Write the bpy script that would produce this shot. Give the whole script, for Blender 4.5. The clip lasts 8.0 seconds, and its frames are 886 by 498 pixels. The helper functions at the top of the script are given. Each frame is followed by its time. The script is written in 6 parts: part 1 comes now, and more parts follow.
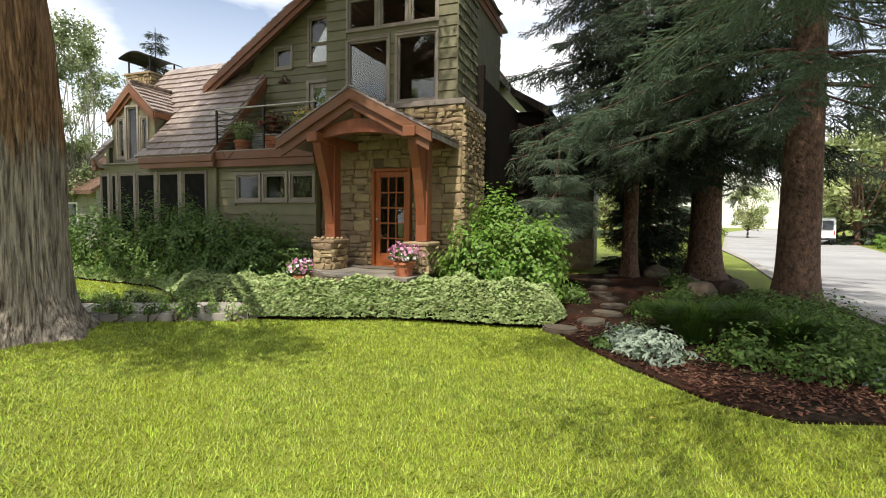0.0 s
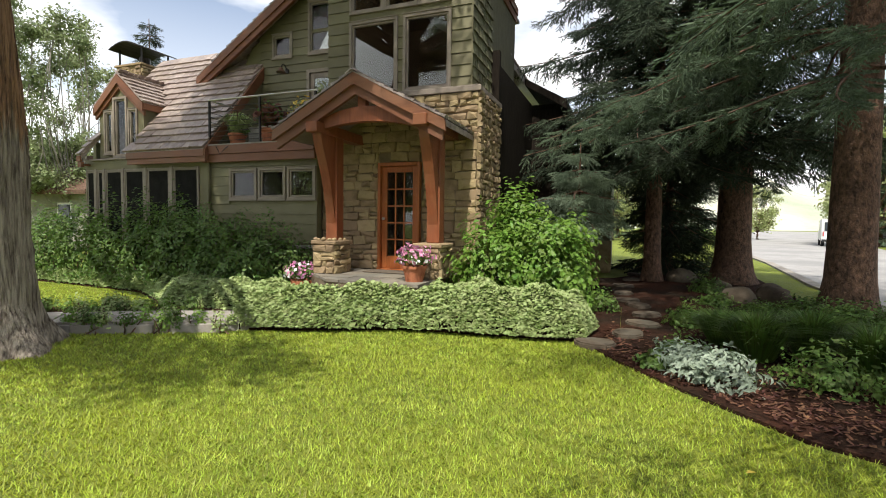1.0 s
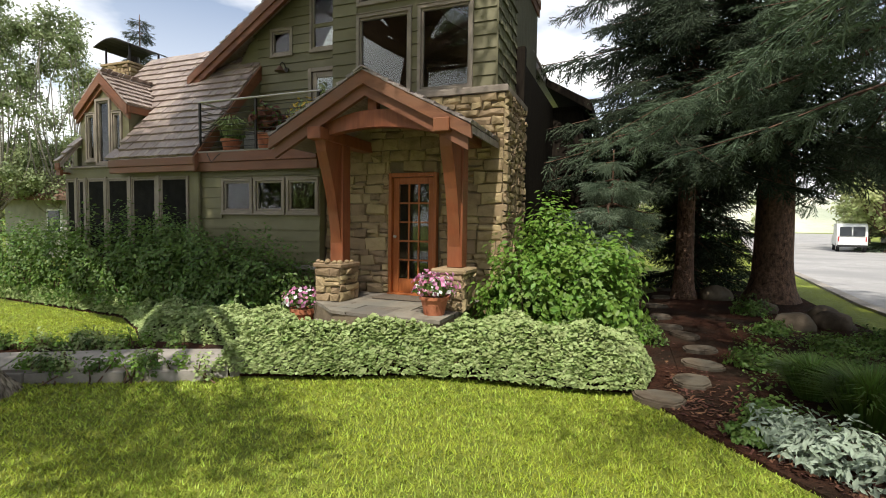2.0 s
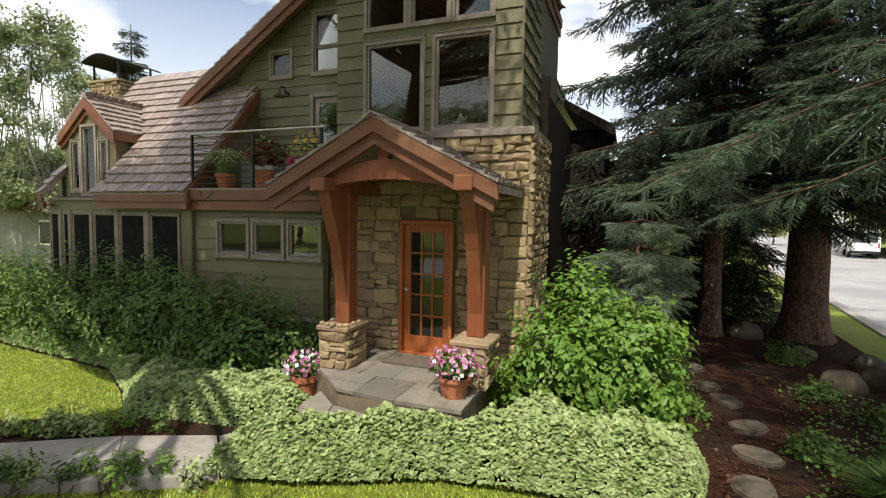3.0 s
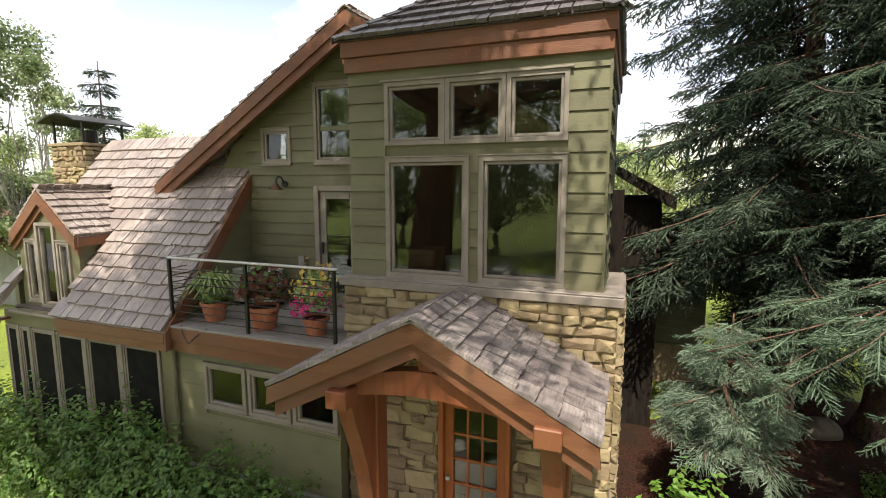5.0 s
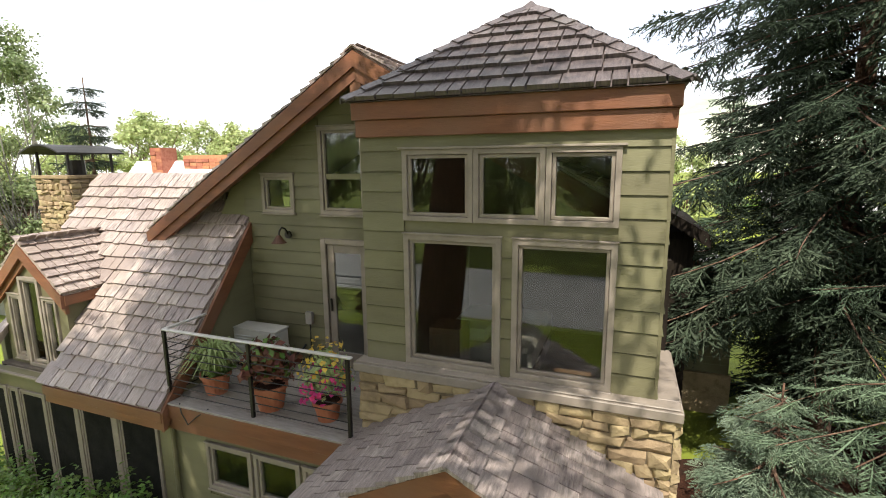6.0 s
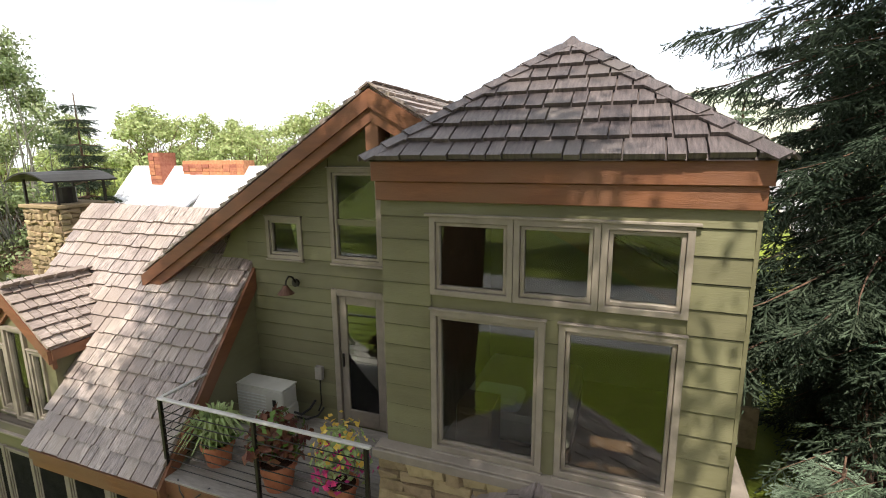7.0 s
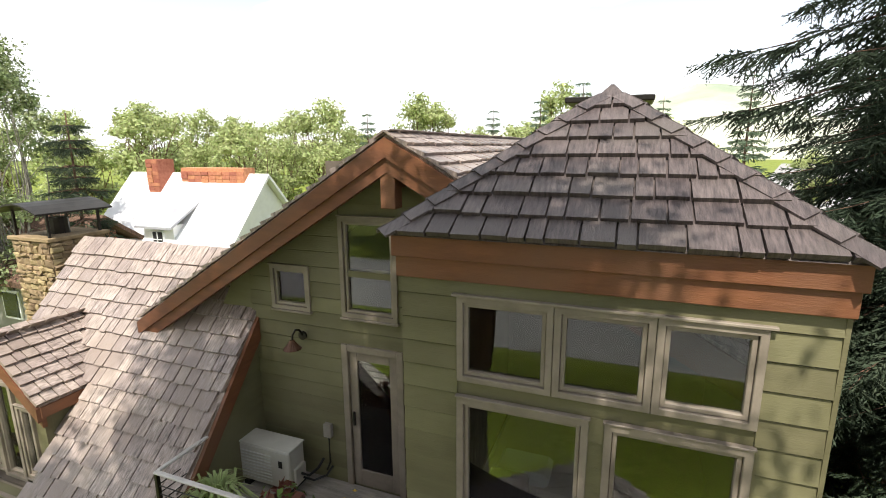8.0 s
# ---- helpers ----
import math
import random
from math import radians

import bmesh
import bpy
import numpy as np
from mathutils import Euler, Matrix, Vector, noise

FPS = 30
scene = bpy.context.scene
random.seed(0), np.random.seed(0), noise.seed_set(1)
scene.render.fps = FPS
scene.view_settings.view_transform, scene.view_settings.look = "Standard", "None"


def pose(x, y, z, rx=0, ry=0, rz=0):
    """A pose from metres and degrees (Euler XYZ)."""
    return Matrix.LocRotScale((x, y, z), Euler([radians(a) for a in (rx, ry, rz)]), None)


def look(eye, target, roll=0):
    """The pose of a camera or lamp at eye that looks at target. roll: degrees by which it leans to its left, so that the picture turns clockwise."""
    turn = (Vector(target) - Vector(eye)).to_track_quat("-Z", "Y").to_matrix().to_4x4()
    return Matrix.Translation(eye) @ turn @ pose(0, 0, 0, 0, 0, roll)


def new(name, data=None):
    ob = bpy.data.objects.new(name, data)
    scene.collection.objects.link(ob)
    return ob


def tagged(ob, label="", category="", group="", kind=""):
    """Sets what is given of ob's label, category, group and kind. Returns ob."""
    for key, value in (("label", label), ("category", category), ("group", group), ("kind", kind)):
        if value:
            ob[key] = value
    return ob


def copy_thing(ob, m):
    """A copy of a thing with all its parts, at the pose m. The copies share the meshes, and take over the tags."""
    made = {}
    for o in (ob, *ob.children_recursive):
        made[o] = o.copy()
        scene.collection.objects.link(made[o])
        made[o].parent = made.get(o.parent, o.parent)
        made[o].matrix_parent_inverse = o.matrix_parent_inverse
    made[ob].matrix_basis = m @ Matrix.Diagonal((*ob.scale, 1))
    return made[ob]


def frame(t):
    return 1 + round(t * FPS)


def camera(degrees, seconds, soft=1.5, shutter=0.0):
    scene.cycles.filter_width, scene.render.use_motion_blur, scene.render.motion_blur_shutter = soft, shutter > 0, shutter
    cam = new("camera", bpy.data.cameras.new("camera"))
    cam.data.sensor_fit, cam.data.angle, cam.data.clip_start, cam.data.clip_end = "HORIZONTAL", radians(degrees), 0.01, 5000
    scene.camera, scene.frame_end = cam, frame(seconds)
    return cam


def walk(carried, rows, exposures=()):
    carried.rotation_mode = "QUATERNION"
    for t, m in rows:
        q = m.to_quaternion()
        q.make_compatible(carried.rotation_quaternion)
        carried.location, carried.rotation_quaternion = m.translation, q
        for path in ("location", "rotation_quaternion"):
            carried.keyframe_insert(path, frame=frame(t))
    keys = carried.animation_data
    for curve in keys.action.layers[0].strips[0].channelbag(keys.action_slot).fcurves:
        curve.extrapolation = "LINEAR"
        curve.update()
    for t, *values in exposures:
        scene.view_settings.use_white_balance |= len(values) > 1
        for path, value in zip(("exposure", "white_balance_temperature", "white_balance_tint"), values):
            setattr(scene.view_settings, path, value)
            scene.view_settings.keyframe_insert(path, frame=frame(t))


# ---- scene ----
cam = camera(85.0, 8.0, soft=1.0)
PATH = [
    (0, (5.179, -9.743, 1.438), (4.479, -7.873, 1.322), 0.8),
    (0.5, (4.946, -9.24, 1.341), (4.231, -7.375, 1.244), 1.0),
    (1, (4.659, -8.928, 1.384), (3.949, -7.062, 1.276), 0.8),
    (2.5, (3.616, -7.539, 2.061), (2.9, -5.674, 1.958), 0.9),
    (3, (3.365, -7.253, 2.634), (2.651, -5.389, 2.501), 1.0),
    (3.5, (2.995, -6.763, 3.278), (2.289, -4.898, 3.121), 0.6),
    (4, (2.76, -6.305, 3.887), (2.033, -4.452, 3.698), 0.5),
    (4.5, (2.372, -5.937, 4.511), (1.664, -4.079, 4.295), 0.3),
    (6, (1.442, -4.885, 6.278), (0.74, -3.045, 5.927), -0.5),
    (6.5, (1.12, -4.505, 6.646), (0.418, -2.668, 6.281), -0.3),
    (7, (0.867, -4.226, 6.997), (0.164, -2.394, 6.609), -0.5),
    (7.5, (0.606, -3.947, 7.323), (-0.091, -2.114, 6.929), -0.1),
    (8, (0.408, -3.718, 7.649), (-0.291, -1.89, 7.235), -0.4),
]
walk(cam, [(t, look(eye, target, roll)) for t, eye, target, roll in PATH], [(0.0, 0.15), (2.5, -0.05), (4.5, 0.35), (6.0, 0.55), (8.0, 0.3)])

# ---- world, sun ----
SUN_EL, SUN_AZ = radians(58), radians(6)
world = bpy.data.worlds.new("world")
scene.world = world
world.use_nodes = True
wt = world.node_tree
wt.nodes.clear()
w_out = wt.nodes.new("ShaderNodeOutputWorld")
w_bg = wt.nodes.new("ShaderNodeBackground")
w_sky = wt.nodes.new("ShaderNodeTexSky")
w_sky.sky_type = "NISHITA"
w_sky.sun_disc = False
w_sky.sun_elevation = SUN_EL
w_sky.sun_rotation = math.pi - SUN_AZ
w_co = wt.nodes.new("ShaderNodeTexCoord")
w_map = wt.nodes.new("ShaderNodeMapping")
w_map.inputs["Scale"].default_value = (1.0, 1.0, 2.6)
w_map.inputs["Location"].default_value = (0.35, 0.2, 0.1)
w_noise = wt.nodes.new("ShaderNodeTexNoise")
w_noise.inputs["Scale"].default_value = 2.1
w_noise.inputs["Detail"].default_value = 6
w_ramp = wt.nodes.new("ShaderNodeValToRGB")
w_ramp.color_ramp.elements[0].color = (0.12, 0.12, 0.12, 1)
w_ramp.color_ramp.elements[0].position = 0.43
w_ramp.color_ramp.elements[1].position = 0.56
w_mix = wt.nodes.new("ShaderNodeMixRGB")
w_mix.inputs[2].default_value = (27, 27.1, 27.3, 1)
wt.links.new(w_co.outputs["Generated"], w_map.inputs["Vector"])
wt.links.new(w_map.outputs[0], w_noise.inputs["Vector"])
wt.links.new(w_noise.outputs[0], w_ramp.inputs[0])
w_sep = wt.nodes.new("ShaderNodeSeparateXYZ")
w_haze = wt.nodes.new("ShaderNodeMath")
w_haze.operation = "MULTIPLY_ADD"
w_haze.inputs[1].default_value = -2.1
w_haze.inputs[2].default_value = 0.95
w_max = wt.nodes.new("ShaderNodeMath")
w_max.operation = "MAXIMUM"
w_max.use_clamp = True
w_gain = wt.nodes.new("ShaderNodeVectorMath")
w_gain.operation = "SCALE"
w_gain.inputs["Scale"].default_value = 3.2
wt.links.new(w_co.outputs["Generated"], w_sep.inputs[0])
wt.links.new(w_sep.outputs["Z"], w_haze.inputs[0])
wt.links.new(w_haze.outputs[0], w_max.inputs[0])
wt.links.new(w_ramp.outputs[0], w_max.inputs[1])
wt.links.new(w_max.outputs[0], w_mix.inputs[0])
wt.links.new(w_sky.outputs[0], w_gain.inputs[0])
wt.links.new(w_gain.outputs[0], w_mix.inputs[1])
wt.links.new(w_mix.outputs[0], w_bg.inputs[0])
w_bg.inputs[1].default_value = 0.05
wt.links.new(w_bg.outputs[0], w_out.inputs[0])

to_sun = Vector((math.sin(SUN_AZ) * math.cos(SUN_EL), -math.cos(SUN_AZ) * math.cos(SUN_EL), math.sin(SUN_EL)))
sun = new("sun", bpy.data.lights.new("sun", "SUN"))
sun.data.energy, sun.data.angle, sun.data.color = 5.8, radians(0.55), (1.0, 0.95, 0.86)
sun.matrix_world = look(to_sun * 60, (0, 0, 0))


# ---- materials ----
def mat(name, c1, c2, scale=3.0, rough=0.75, bump=0.3, bscale=60.0, stretch=(1, 1, 1), rnd=0.0, island=False, metal=0.0,
        c3=None, s3=0.6, trans=0.0, spec=0.4, dist=0.01):
    """Two colours mixed by noise at world size, a third in large patches, a random shade for each piece, and fine relief."""
    m = bpy.data.materials.new(name)
    m.use_nodes = True
    t = m.node_tree
    b = t.nodes["Principled BSDF"]
    geo = t.nodes.new("ShaderNodeNewGeometry")
    mp = t.nodes.new("ShaderNodeMapping")
    mp.inputs["Scale"].default_value = stretch
    t.links.new(geo.outputs["Position"], mp.inputs["Vector"])
    n = t.nodes.new("ShaderNodeTexNoise")
    n.inputs["Scale"].default_value = scale
    n.inputs["Detail"].default_value = 8
    n.inputs["Roughness"].default_value = 0.65
    t.links.new(mp.outputs[0], n.inputs["Vector"])
    r = t.nodes.new("ShaderNodeValToRGB")
    r.color_ramp.elements[0].position, r.color_ramp.elements[1].position = 0.34, 0.66
    r.color_ramp.elements[0].color, r.color_ramp.elements[1].color = (*c1, 1), (*c2, 1)
    t.links.new(n.outputs[0], r.inputs[0])
    col = r.outputs[0]
    if c3:
        n3 = t.nodes.new("ShaderNodeTexNoise")
        n3.inputs["Scale"].default_value = s3
        n3.inputs["Detail"].default_value = 4
        t.links.new(geo.outputs["Position"], n3.inputs["Vector"])
        r3 = t.nodes.new("ShaderNodeValToRGB")
        r3.color_ramp.elements[0].position, r3.color_ramp.elements[1].position = 0.45, 0.65
        t.links.new(n3.outputs[0], r3.inputs[0])
        x3 = t.nodes.new("ShaderNodeMixRGB")
        x3.inputs[2].default_value = (*c3, 1)
        t.links.new(r3.outputs[0], x3.inputs[0])
        t.links.new(col, x3.inputs[1])
        col = x3.outputs[0]
    if rnd:
        ran = geo.outputs["Random Per Island"] if island else t.nodes.new("ShaderNodeObjectInfo").outputs["Random"]
        mr = t.nodes.new("ShaderNodeMapRange")
        mr.inputs["To Min"].default_value, mr.inputs["To Max"].default_value = 1 - rnd, 1 + rnd
        t.links.new(ran, mr.inputs["Value"])
        hs = t.nodes.new("ShaderNodeHueSaturation")
        t.links.new(mr.outputs[0], hs.inputs["Value"])
        ml = t.nodes.new("ShaderNodeMath")
        ml.operation = "MULTIPLY_ADD"
        ml.inputs[1].default_value, ml.inputs[2].default_value = 0.09 * rnd, 0.5 - 0.045 * rnd
        t.links.new(ran, ml.inputs[0])
        t.links.new(ml.outputs[0], hs.inputs["Hue"])
        t.links.new(col, hs.inputs["Color"])
        col = hs.outputs[0]
    t.links.new(col, b.inputs["Base Color"])
    b.inputs["Roughness"].default_value = rough
    b.inputs["Metallic"].default_value = metal
    b.inputs["Specular IOR Level"].default_value = spec
    if bump:
        n2 = t.nodes.new("ShaderNodeTexNoise")
        n2.inputs["Scale"].default_value = bscale
        n2.inputs["Detail"].default_value = 5
        t.links.new(mp.outputs[0], n2.inputs["Vector"])
        bp = t.nodes.new("ShaderNodeBump")
        bp.inputs["Strength"].default_value = bump
        bp.inputs["Distance"].default_value = dist
        t.links.new(n2.outputs[0], bp.inputs["Height"])
        t.links.new(bp.outputs[0], b.inputs["Normal"])
    if trans:
        tr = t.nodes.new("ShaderNodeBsdfTranslucent")
        t.links.new(col, tr.inputs["Color"])
        mx = t.nodes.new("ShaderNodeMixShader")
        mx.inputs[0].default_value = trans
        t.links.new(b.outputs[0], mx.inputs[1])
        t.links.new(tr.outputs[0], mx.inputs[2])
        t.links.new(mx.outputs[0], t.nodes["Material Output"].inputs["Surface"])
    return m


def glass_mat(name, tint, gloss=1.0):
    m = bpy.data.materials.new(name)
    m.use_nodes = True
    t = m.node_tree
    t.nodes.clear()
    out = t.nodes.new("ShaderNodeOutputMaterial")
    fr = t.nodes.new("ShaderNodeFresnel")
    fr.inputs["IOR"].default_value = 1.58
    tr = t.nodes.new("ShaderNodeBsdfTransparent")
    tr.inputs[0].default_value = (*tint, 1)
    gl = t.nodes.new("ShaderNodeBsdfGlossy")
    gl.inputs["Roughness"].default_value = 0.01
    gl.inputs["Color"].default_value = (gloss, gloss, gloss, 1)
    mx = t.nodes.new("ShaderNodeMixShader")
    t.links.new(fr.outputs[0], mx.inputs[0])
    t.links.new(tr.outputs[0], mx.inputs[1])
    t.links.new(gl.outputs[0], mx.inputs[2])
    t.links.new(mx.outputs[0], out.inputs["Surface"])
    return m


M_GREEN = mat("green_clapboard_paint", (0.115, 0.105, 0.053), (0.15, 0.136, 0.07), 2.2, 0.6, 0.25, 40, (0.4, 0.4, 3), rnd=0.10, c3=(0.17, 0.155, 0.085), s3=0.8)
M_GREENS = mat("green_shingle_paint", (0.10, 0.10, 0.055), (0.16, 0.15, 0.085), 4, 0.75, 0.4, 60, (3, 3, 0.6), rnd=0.22)
M_CEDAR = mat("red_stained_cedar", (0.14, 0.052, 0.024), (0.21, 0.083, 0.037), 3, 0.55, 0.3, 30, (0.6, 0.6, 4), rnd=0.08, c3=(0.17, 0.078, 0.042), s3=1.2)
M_POST = mat("red_stained_post", (0.17, 0.045, 0.017), (0.25, 0.078, 0.03), 3, 0.5, 0.3, 30, (5, 5, 0.5), c3=(0.20, 0.075, 0.032), s3=1.5)
M_DOOR = mat("orange_stained_door", (0.30, 0.085, 0.022), (0.40, 0.13, 0.04), 4, 0.4, 0.15, 40, (6, 6, 0.5))
M_TAUPE = mat("taupe_window_paint", (0.20, 0.165, 0.13), (0.27, 0.225, 0.18), 4, 0.55, 0.15, 60, rnd=0.06)
M_SHAKE = mat("weathered_cedar_shake", (0.115, 0.085, 0.07), (0.46, 0.37, 0.325), 6, 0.38, 0.6, 22, (6, 1.2, 1.2), rnd=0.17, c3=(0.27, 0.21, 0.175), s3=1.1, spec=0.6, dist=0.012)
M_SHAKES = mat("weathered_cedar_shake_far", (0.115, 0.085, 0.07), (0.46, 0.37, 0.325), 6, 0.38, 0.6, 22, (6, 1.2, 1.2), rnd=0.17, island=True, c3=(0.27, 0.21, 0.175), s3=1.1, spec=0.6, dist=0.012)
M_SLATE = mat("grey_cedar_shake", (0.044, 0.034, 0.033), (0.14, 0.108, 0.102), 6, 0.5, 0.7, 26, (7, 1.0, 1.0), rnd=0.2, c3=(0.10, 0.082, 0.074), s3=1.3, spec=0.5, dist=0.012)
# Lighter copy of the grey shake, sunlight on the porch roof painted in.
M_PSHAKE = mat("sunlit_cedar_shake", (0.15, 0.12, 0.108), (0.37, 0.305, 0.275), 6, 0.5, 0.7, 26, (7, 1.0, 1.0), rnd=0.2, c3=(0.19, 0.155, 0.14), s3=1.3, spec=0.5, dist=0.012)
M_STONE = mat("tan_field_stone", (0.21, 0.15, 0.08), (0.36, 0.27, 0.15), 5, 0.85, 0.7, 30, rnd=0.25, c3=(0.32, 0.23, 0.13), s3=2.5, dist=0.02)
M_STONEJ = mat("tan_field_stone_rest", (0.21, 0.15, 0.08), (0.36, 0.27, 0.15), 5, 0.85, 0.7, 30, rnd=0.25, island=True, c3=(0.30, 0.22, 0.13), s3=2.5, dist=0.02)
M_MORTAR = mat("sandy_mortar", (0.13, 0.10, 0.062), (0.20, 0.155, 0.10), 8, 0.95, 0.5, 90)
M_FLAG = mat("grey_flagstone", (0.14, 0.12, 0.09), (0.25, 0.22, 0.175), 4, 0.8, 0.4, 30, rnd=0.2, c3=(0.15, 0.14, 0.115), s3=2)
M_CONC = mat("concrete", (0.22, 0.195, 0.165), (0.34, 0.31, 0.27), 3, 0.9, 0.3, 60, rnd=0.06)
M_ASPH = mat("pale_asphalt", (0.27, 0.26, 0.25), (0.35, 0.34, 0.33), 2, 0.9, 0.4, 80, c3=(0.24, 0.235, 0.23), s3=0.25)
M_LAWN = mat("lawn_turf", (0.09, 0.12, 0.012), (0.19, 0.225, 0.028), 9, 0.9, 0.8, 70, c3=(0.19, 0.23, 0.02), s3=0.35, dist=0.03)
M_BLADE = mat("grass_blade", (0.20, 0.27, 0.022), (0.44, 0.495, 0.07), 5, 0.5, 0, rnd=0.5, island=True, c3=(0.33, 0.38, 0.035), s3=0.6, trans=0.35)
M_SOIL = mat("bark_mulch", (0.016, 0.008, 0.005), (0.072, 0.03, 0.018), 22, 1.0, 1.0, 45, c3=(0.026, 0.018, 0.012), s3=0.8, spec=0.08, dist=0.03)
M_METAL = mat("dark_bronze_metal", (0.02, 0.018, 0.015), (0.04, 0.035, 0.03), 6, 0.45, 0.1, 60, metal=0.6)
M_RAILTOP = mat("silver_rail_cap", (0.42, 0.40, 0.36), (0.55, 0.52, 0.48), 5, 0.45, 0.1, 50, metal=0.3)
# Lining colour is kept dark so rooms look unlit behind the glass.
M_DARK = mat("unlit_room_lining", (0.10, 0.08, 0.06), (0.14, 0.115, 0.09), 2, 0.9, 0)
M_TERRA = mat("terracotta", (0.32, 0.10, 0.045), (0.45, 0.17, 0.085), 6, 0.8, 0.2, 50)
M_BARK = mat("stringy_brown_bark", (0.04, 0.02, 0.011), (0.38, 0.215, 0.115), 4.0, 0.95, 1.0, 9.0, (6, 6, 0.40), dist=0.05)


def bleach_below(m, height, grey, dark):
    """Weathered grey fibres below a ragged line at that height."""
    t = m.node_tree
    b = t.nodes["Principled BSDF"]
    col = b.inputs["Base Color"].links[0].from_socket
    fac = next(n for n in t.nodes if n.type == "VALTORGB").inputs[0].links[0].from_socket
    geo = next(n for n in t.nodes if n.type == "NEW_GEOMETRY")
    mp = t.nodes.new("ShaderNodeMapping")
    mp.inputs["Scale"].default_value = (9, 9, 0.8)
    nz = t.nodes.new("ShaderNodeTexNoise")
    nz.inputs["Scale"].default_value = 1.6
    sep = t.nodes.new("ShaderNodeSeparateXYZ")
    add = t.nodes.new("ShaderNodeMath")
    add.operation = "MULTIPLY_ADD"
    add.inputs[1].default_value = 1.3
    edge = t.nodes.new("ShaderNodeMapRange")
    edge.inputs["From Min"].default_value, edge.inputs["From Max"].default_value = height + 0.8, height + 0.5
    pale = t.nodes.new("ShaderNodeValToRGB")
    pale.color_ramp.elements[0].position, pale.color_ramp.elements[1].position = 0.36, 0.60
    pale.color_ramp.elements[0].color, pale.color_ramp.elements[1].color = (*dark, 1), (*grey, 1)
    mix = t.nodes.new("ShaderNodeMixRGB")
    t.links.new(geo.outputs["Position"], mp.inputs["Vector"])
    t.links.new(mp.outputs[0], nz.inputs["Vector"])
    t.links.new(geo.outputs["Position"], sep.inputs[0])
    t.links.new(nz.outputs[0], add.inputs[0])
    t.links.new(sep.outputs["Z"], add.inputs[2])
    t.links.new(add.outputs[0], edge.inputs["Value"])
    t.links.new(fac, pale.inputs[0])
    t.links.new(edge.outputs[0], mix.inputs[0])
    t.links.new(col, mix.inputs[1])
    t.links.new(pale.outputs[0], mix.inputs[2])
    t.links.new(mix.outputs[0], b.inputs["Base Color"])


bleach_below(M_BARK, 2.35, (0.40, 0.34, 0.27), (0.07, 0.05, 0.038))
M_BARKS = mat("brown_spruce_bark", (0.045, 0.027, 0.018), (0.20, 0.115, 0.075), 9, 0.95, 1.0, 22, (1.5, 1.5, 0.9), dist=0.04)
M_NEEDLE = mat("blue_green_spruce_needles", (0.055, 0.085, 0.052), (0.17, 0.225, 0.14), 1.6, 0.7, 0, rnd=0.3, island=True, c3=(0.12, 0.165, 0.09), s3=0.5, trans=0.12, spec=0.15)
# Darker copy of the spruce needles, with tree shade put into the colour.
M_NEEDLED = mat("shaded_spruce_needles", (0.026, 0.038, 0.024), (0.085, 0.108, 0.066), 1.6, 0.7, 0, rnd=0.3, island=True, c3=(0.035, 0.05, 0.03), s3=0.5, trans=0.06, spec=0.12)
# Needle colour lightened to look sunlit, for the young spruce.
M_NEEDLEP = mat("sunlit_spruce_needles", (0.11, 0.155, 0.10), (0.28, 0.345, 0.24), 1.6, 0.7, 0, rnd=0.3, island=True, c3=(0.17, 0.22, 0.12), s3=0.5, trans=0.15, spec=0.15)
M_LEAF = mat("shrub_leaf", (0.06, 0.12, 0.022), (0.16, 0.245, 0.048), 4, 0.5, 0, rnd=0.35, island=True, trans=0.35)
M_LEAFB = mat("bright_shrub_leaf", (0.10, 0.20, 0.025), (0.21, 0.33, 0.055), 4, 0.5, 0, rnd=0.3, island=True, trans=0.4)
M_GOUT = mat("pale_variegated_leaf", (0.22, 0.30, 0.09), (0.44, 0.51, 0.23), 6, 0.6, 0, rnd=0.25, island=True, trans=0.3)
M_SILVER = mat("silver_felted_leaf", (0.22, 0.28, 0.20), (0.36, 0.42, 0.33), 6, 0.8, 0, rnd=0.2, island=True, trans=0.2)
M_ASPEN = mat("aspen_leaf", (0.12, 0.17, 0.06), (0.32, 0.36, 0.18), 1.0, 0.5, 0, rnd=0.35, island=True, trans=0.4)
# Far leaves are coloured much paler than foliage to suggest haze.
M_FAR = mat("haze_pale_foliage", (0.27, 0.33, 0.12), (0.48, 0.51, 0.24), 0.6, 0.7, 0, rnd=0.35, island=True, trans=0.4)
M_GLASS = glass_mat("window_glass", (0.80, 0.83, 0.80))
M_WHITE = mat("white_paint", (0.72, 0.72, 0.70), (0.8, 0.8, 0.78), 3, 0.5, 0.05, 50)
M_BLACK = mat("black_rubber", (0.015, 0.015, 0.016), (0.03, 0.03, 0.03), 5, 0.6, 0.1, 60)
M_BRICK = mat("red_brick", (0.34, 0.12, 0.065), (0.5, 0.21, 0.12), 8, 0.9, 0.4, 40, rnd=0.25)
M_PINK = mat("pink_petal", (0.55, 0.12, 0.30), (0.75, 0.40, 0.58), 12, 0.6, 0, rnd=0.3, island=True, trans=0.3)
M_YELLOW = mat("yellow_petal", (0.70, 0.45, 0.05), (0.80, 0.60, 0.15), 12, 0.6, 0, rnd=0.2, island=True, trans=0.3)
M_MAGENTA = mat("magenta_petal", (0.55, 0.02, 0.16), (0.75, 0.08, 0.28), 12, 0.6, 0, rnd=0.3, island=True, trans=0.3)
M_FABRIC = mat("beige_fabric", (0.45, 0.40, 0.32), (0.58, 0.52, 0.44), 8, 0.9, 0.3, 80)
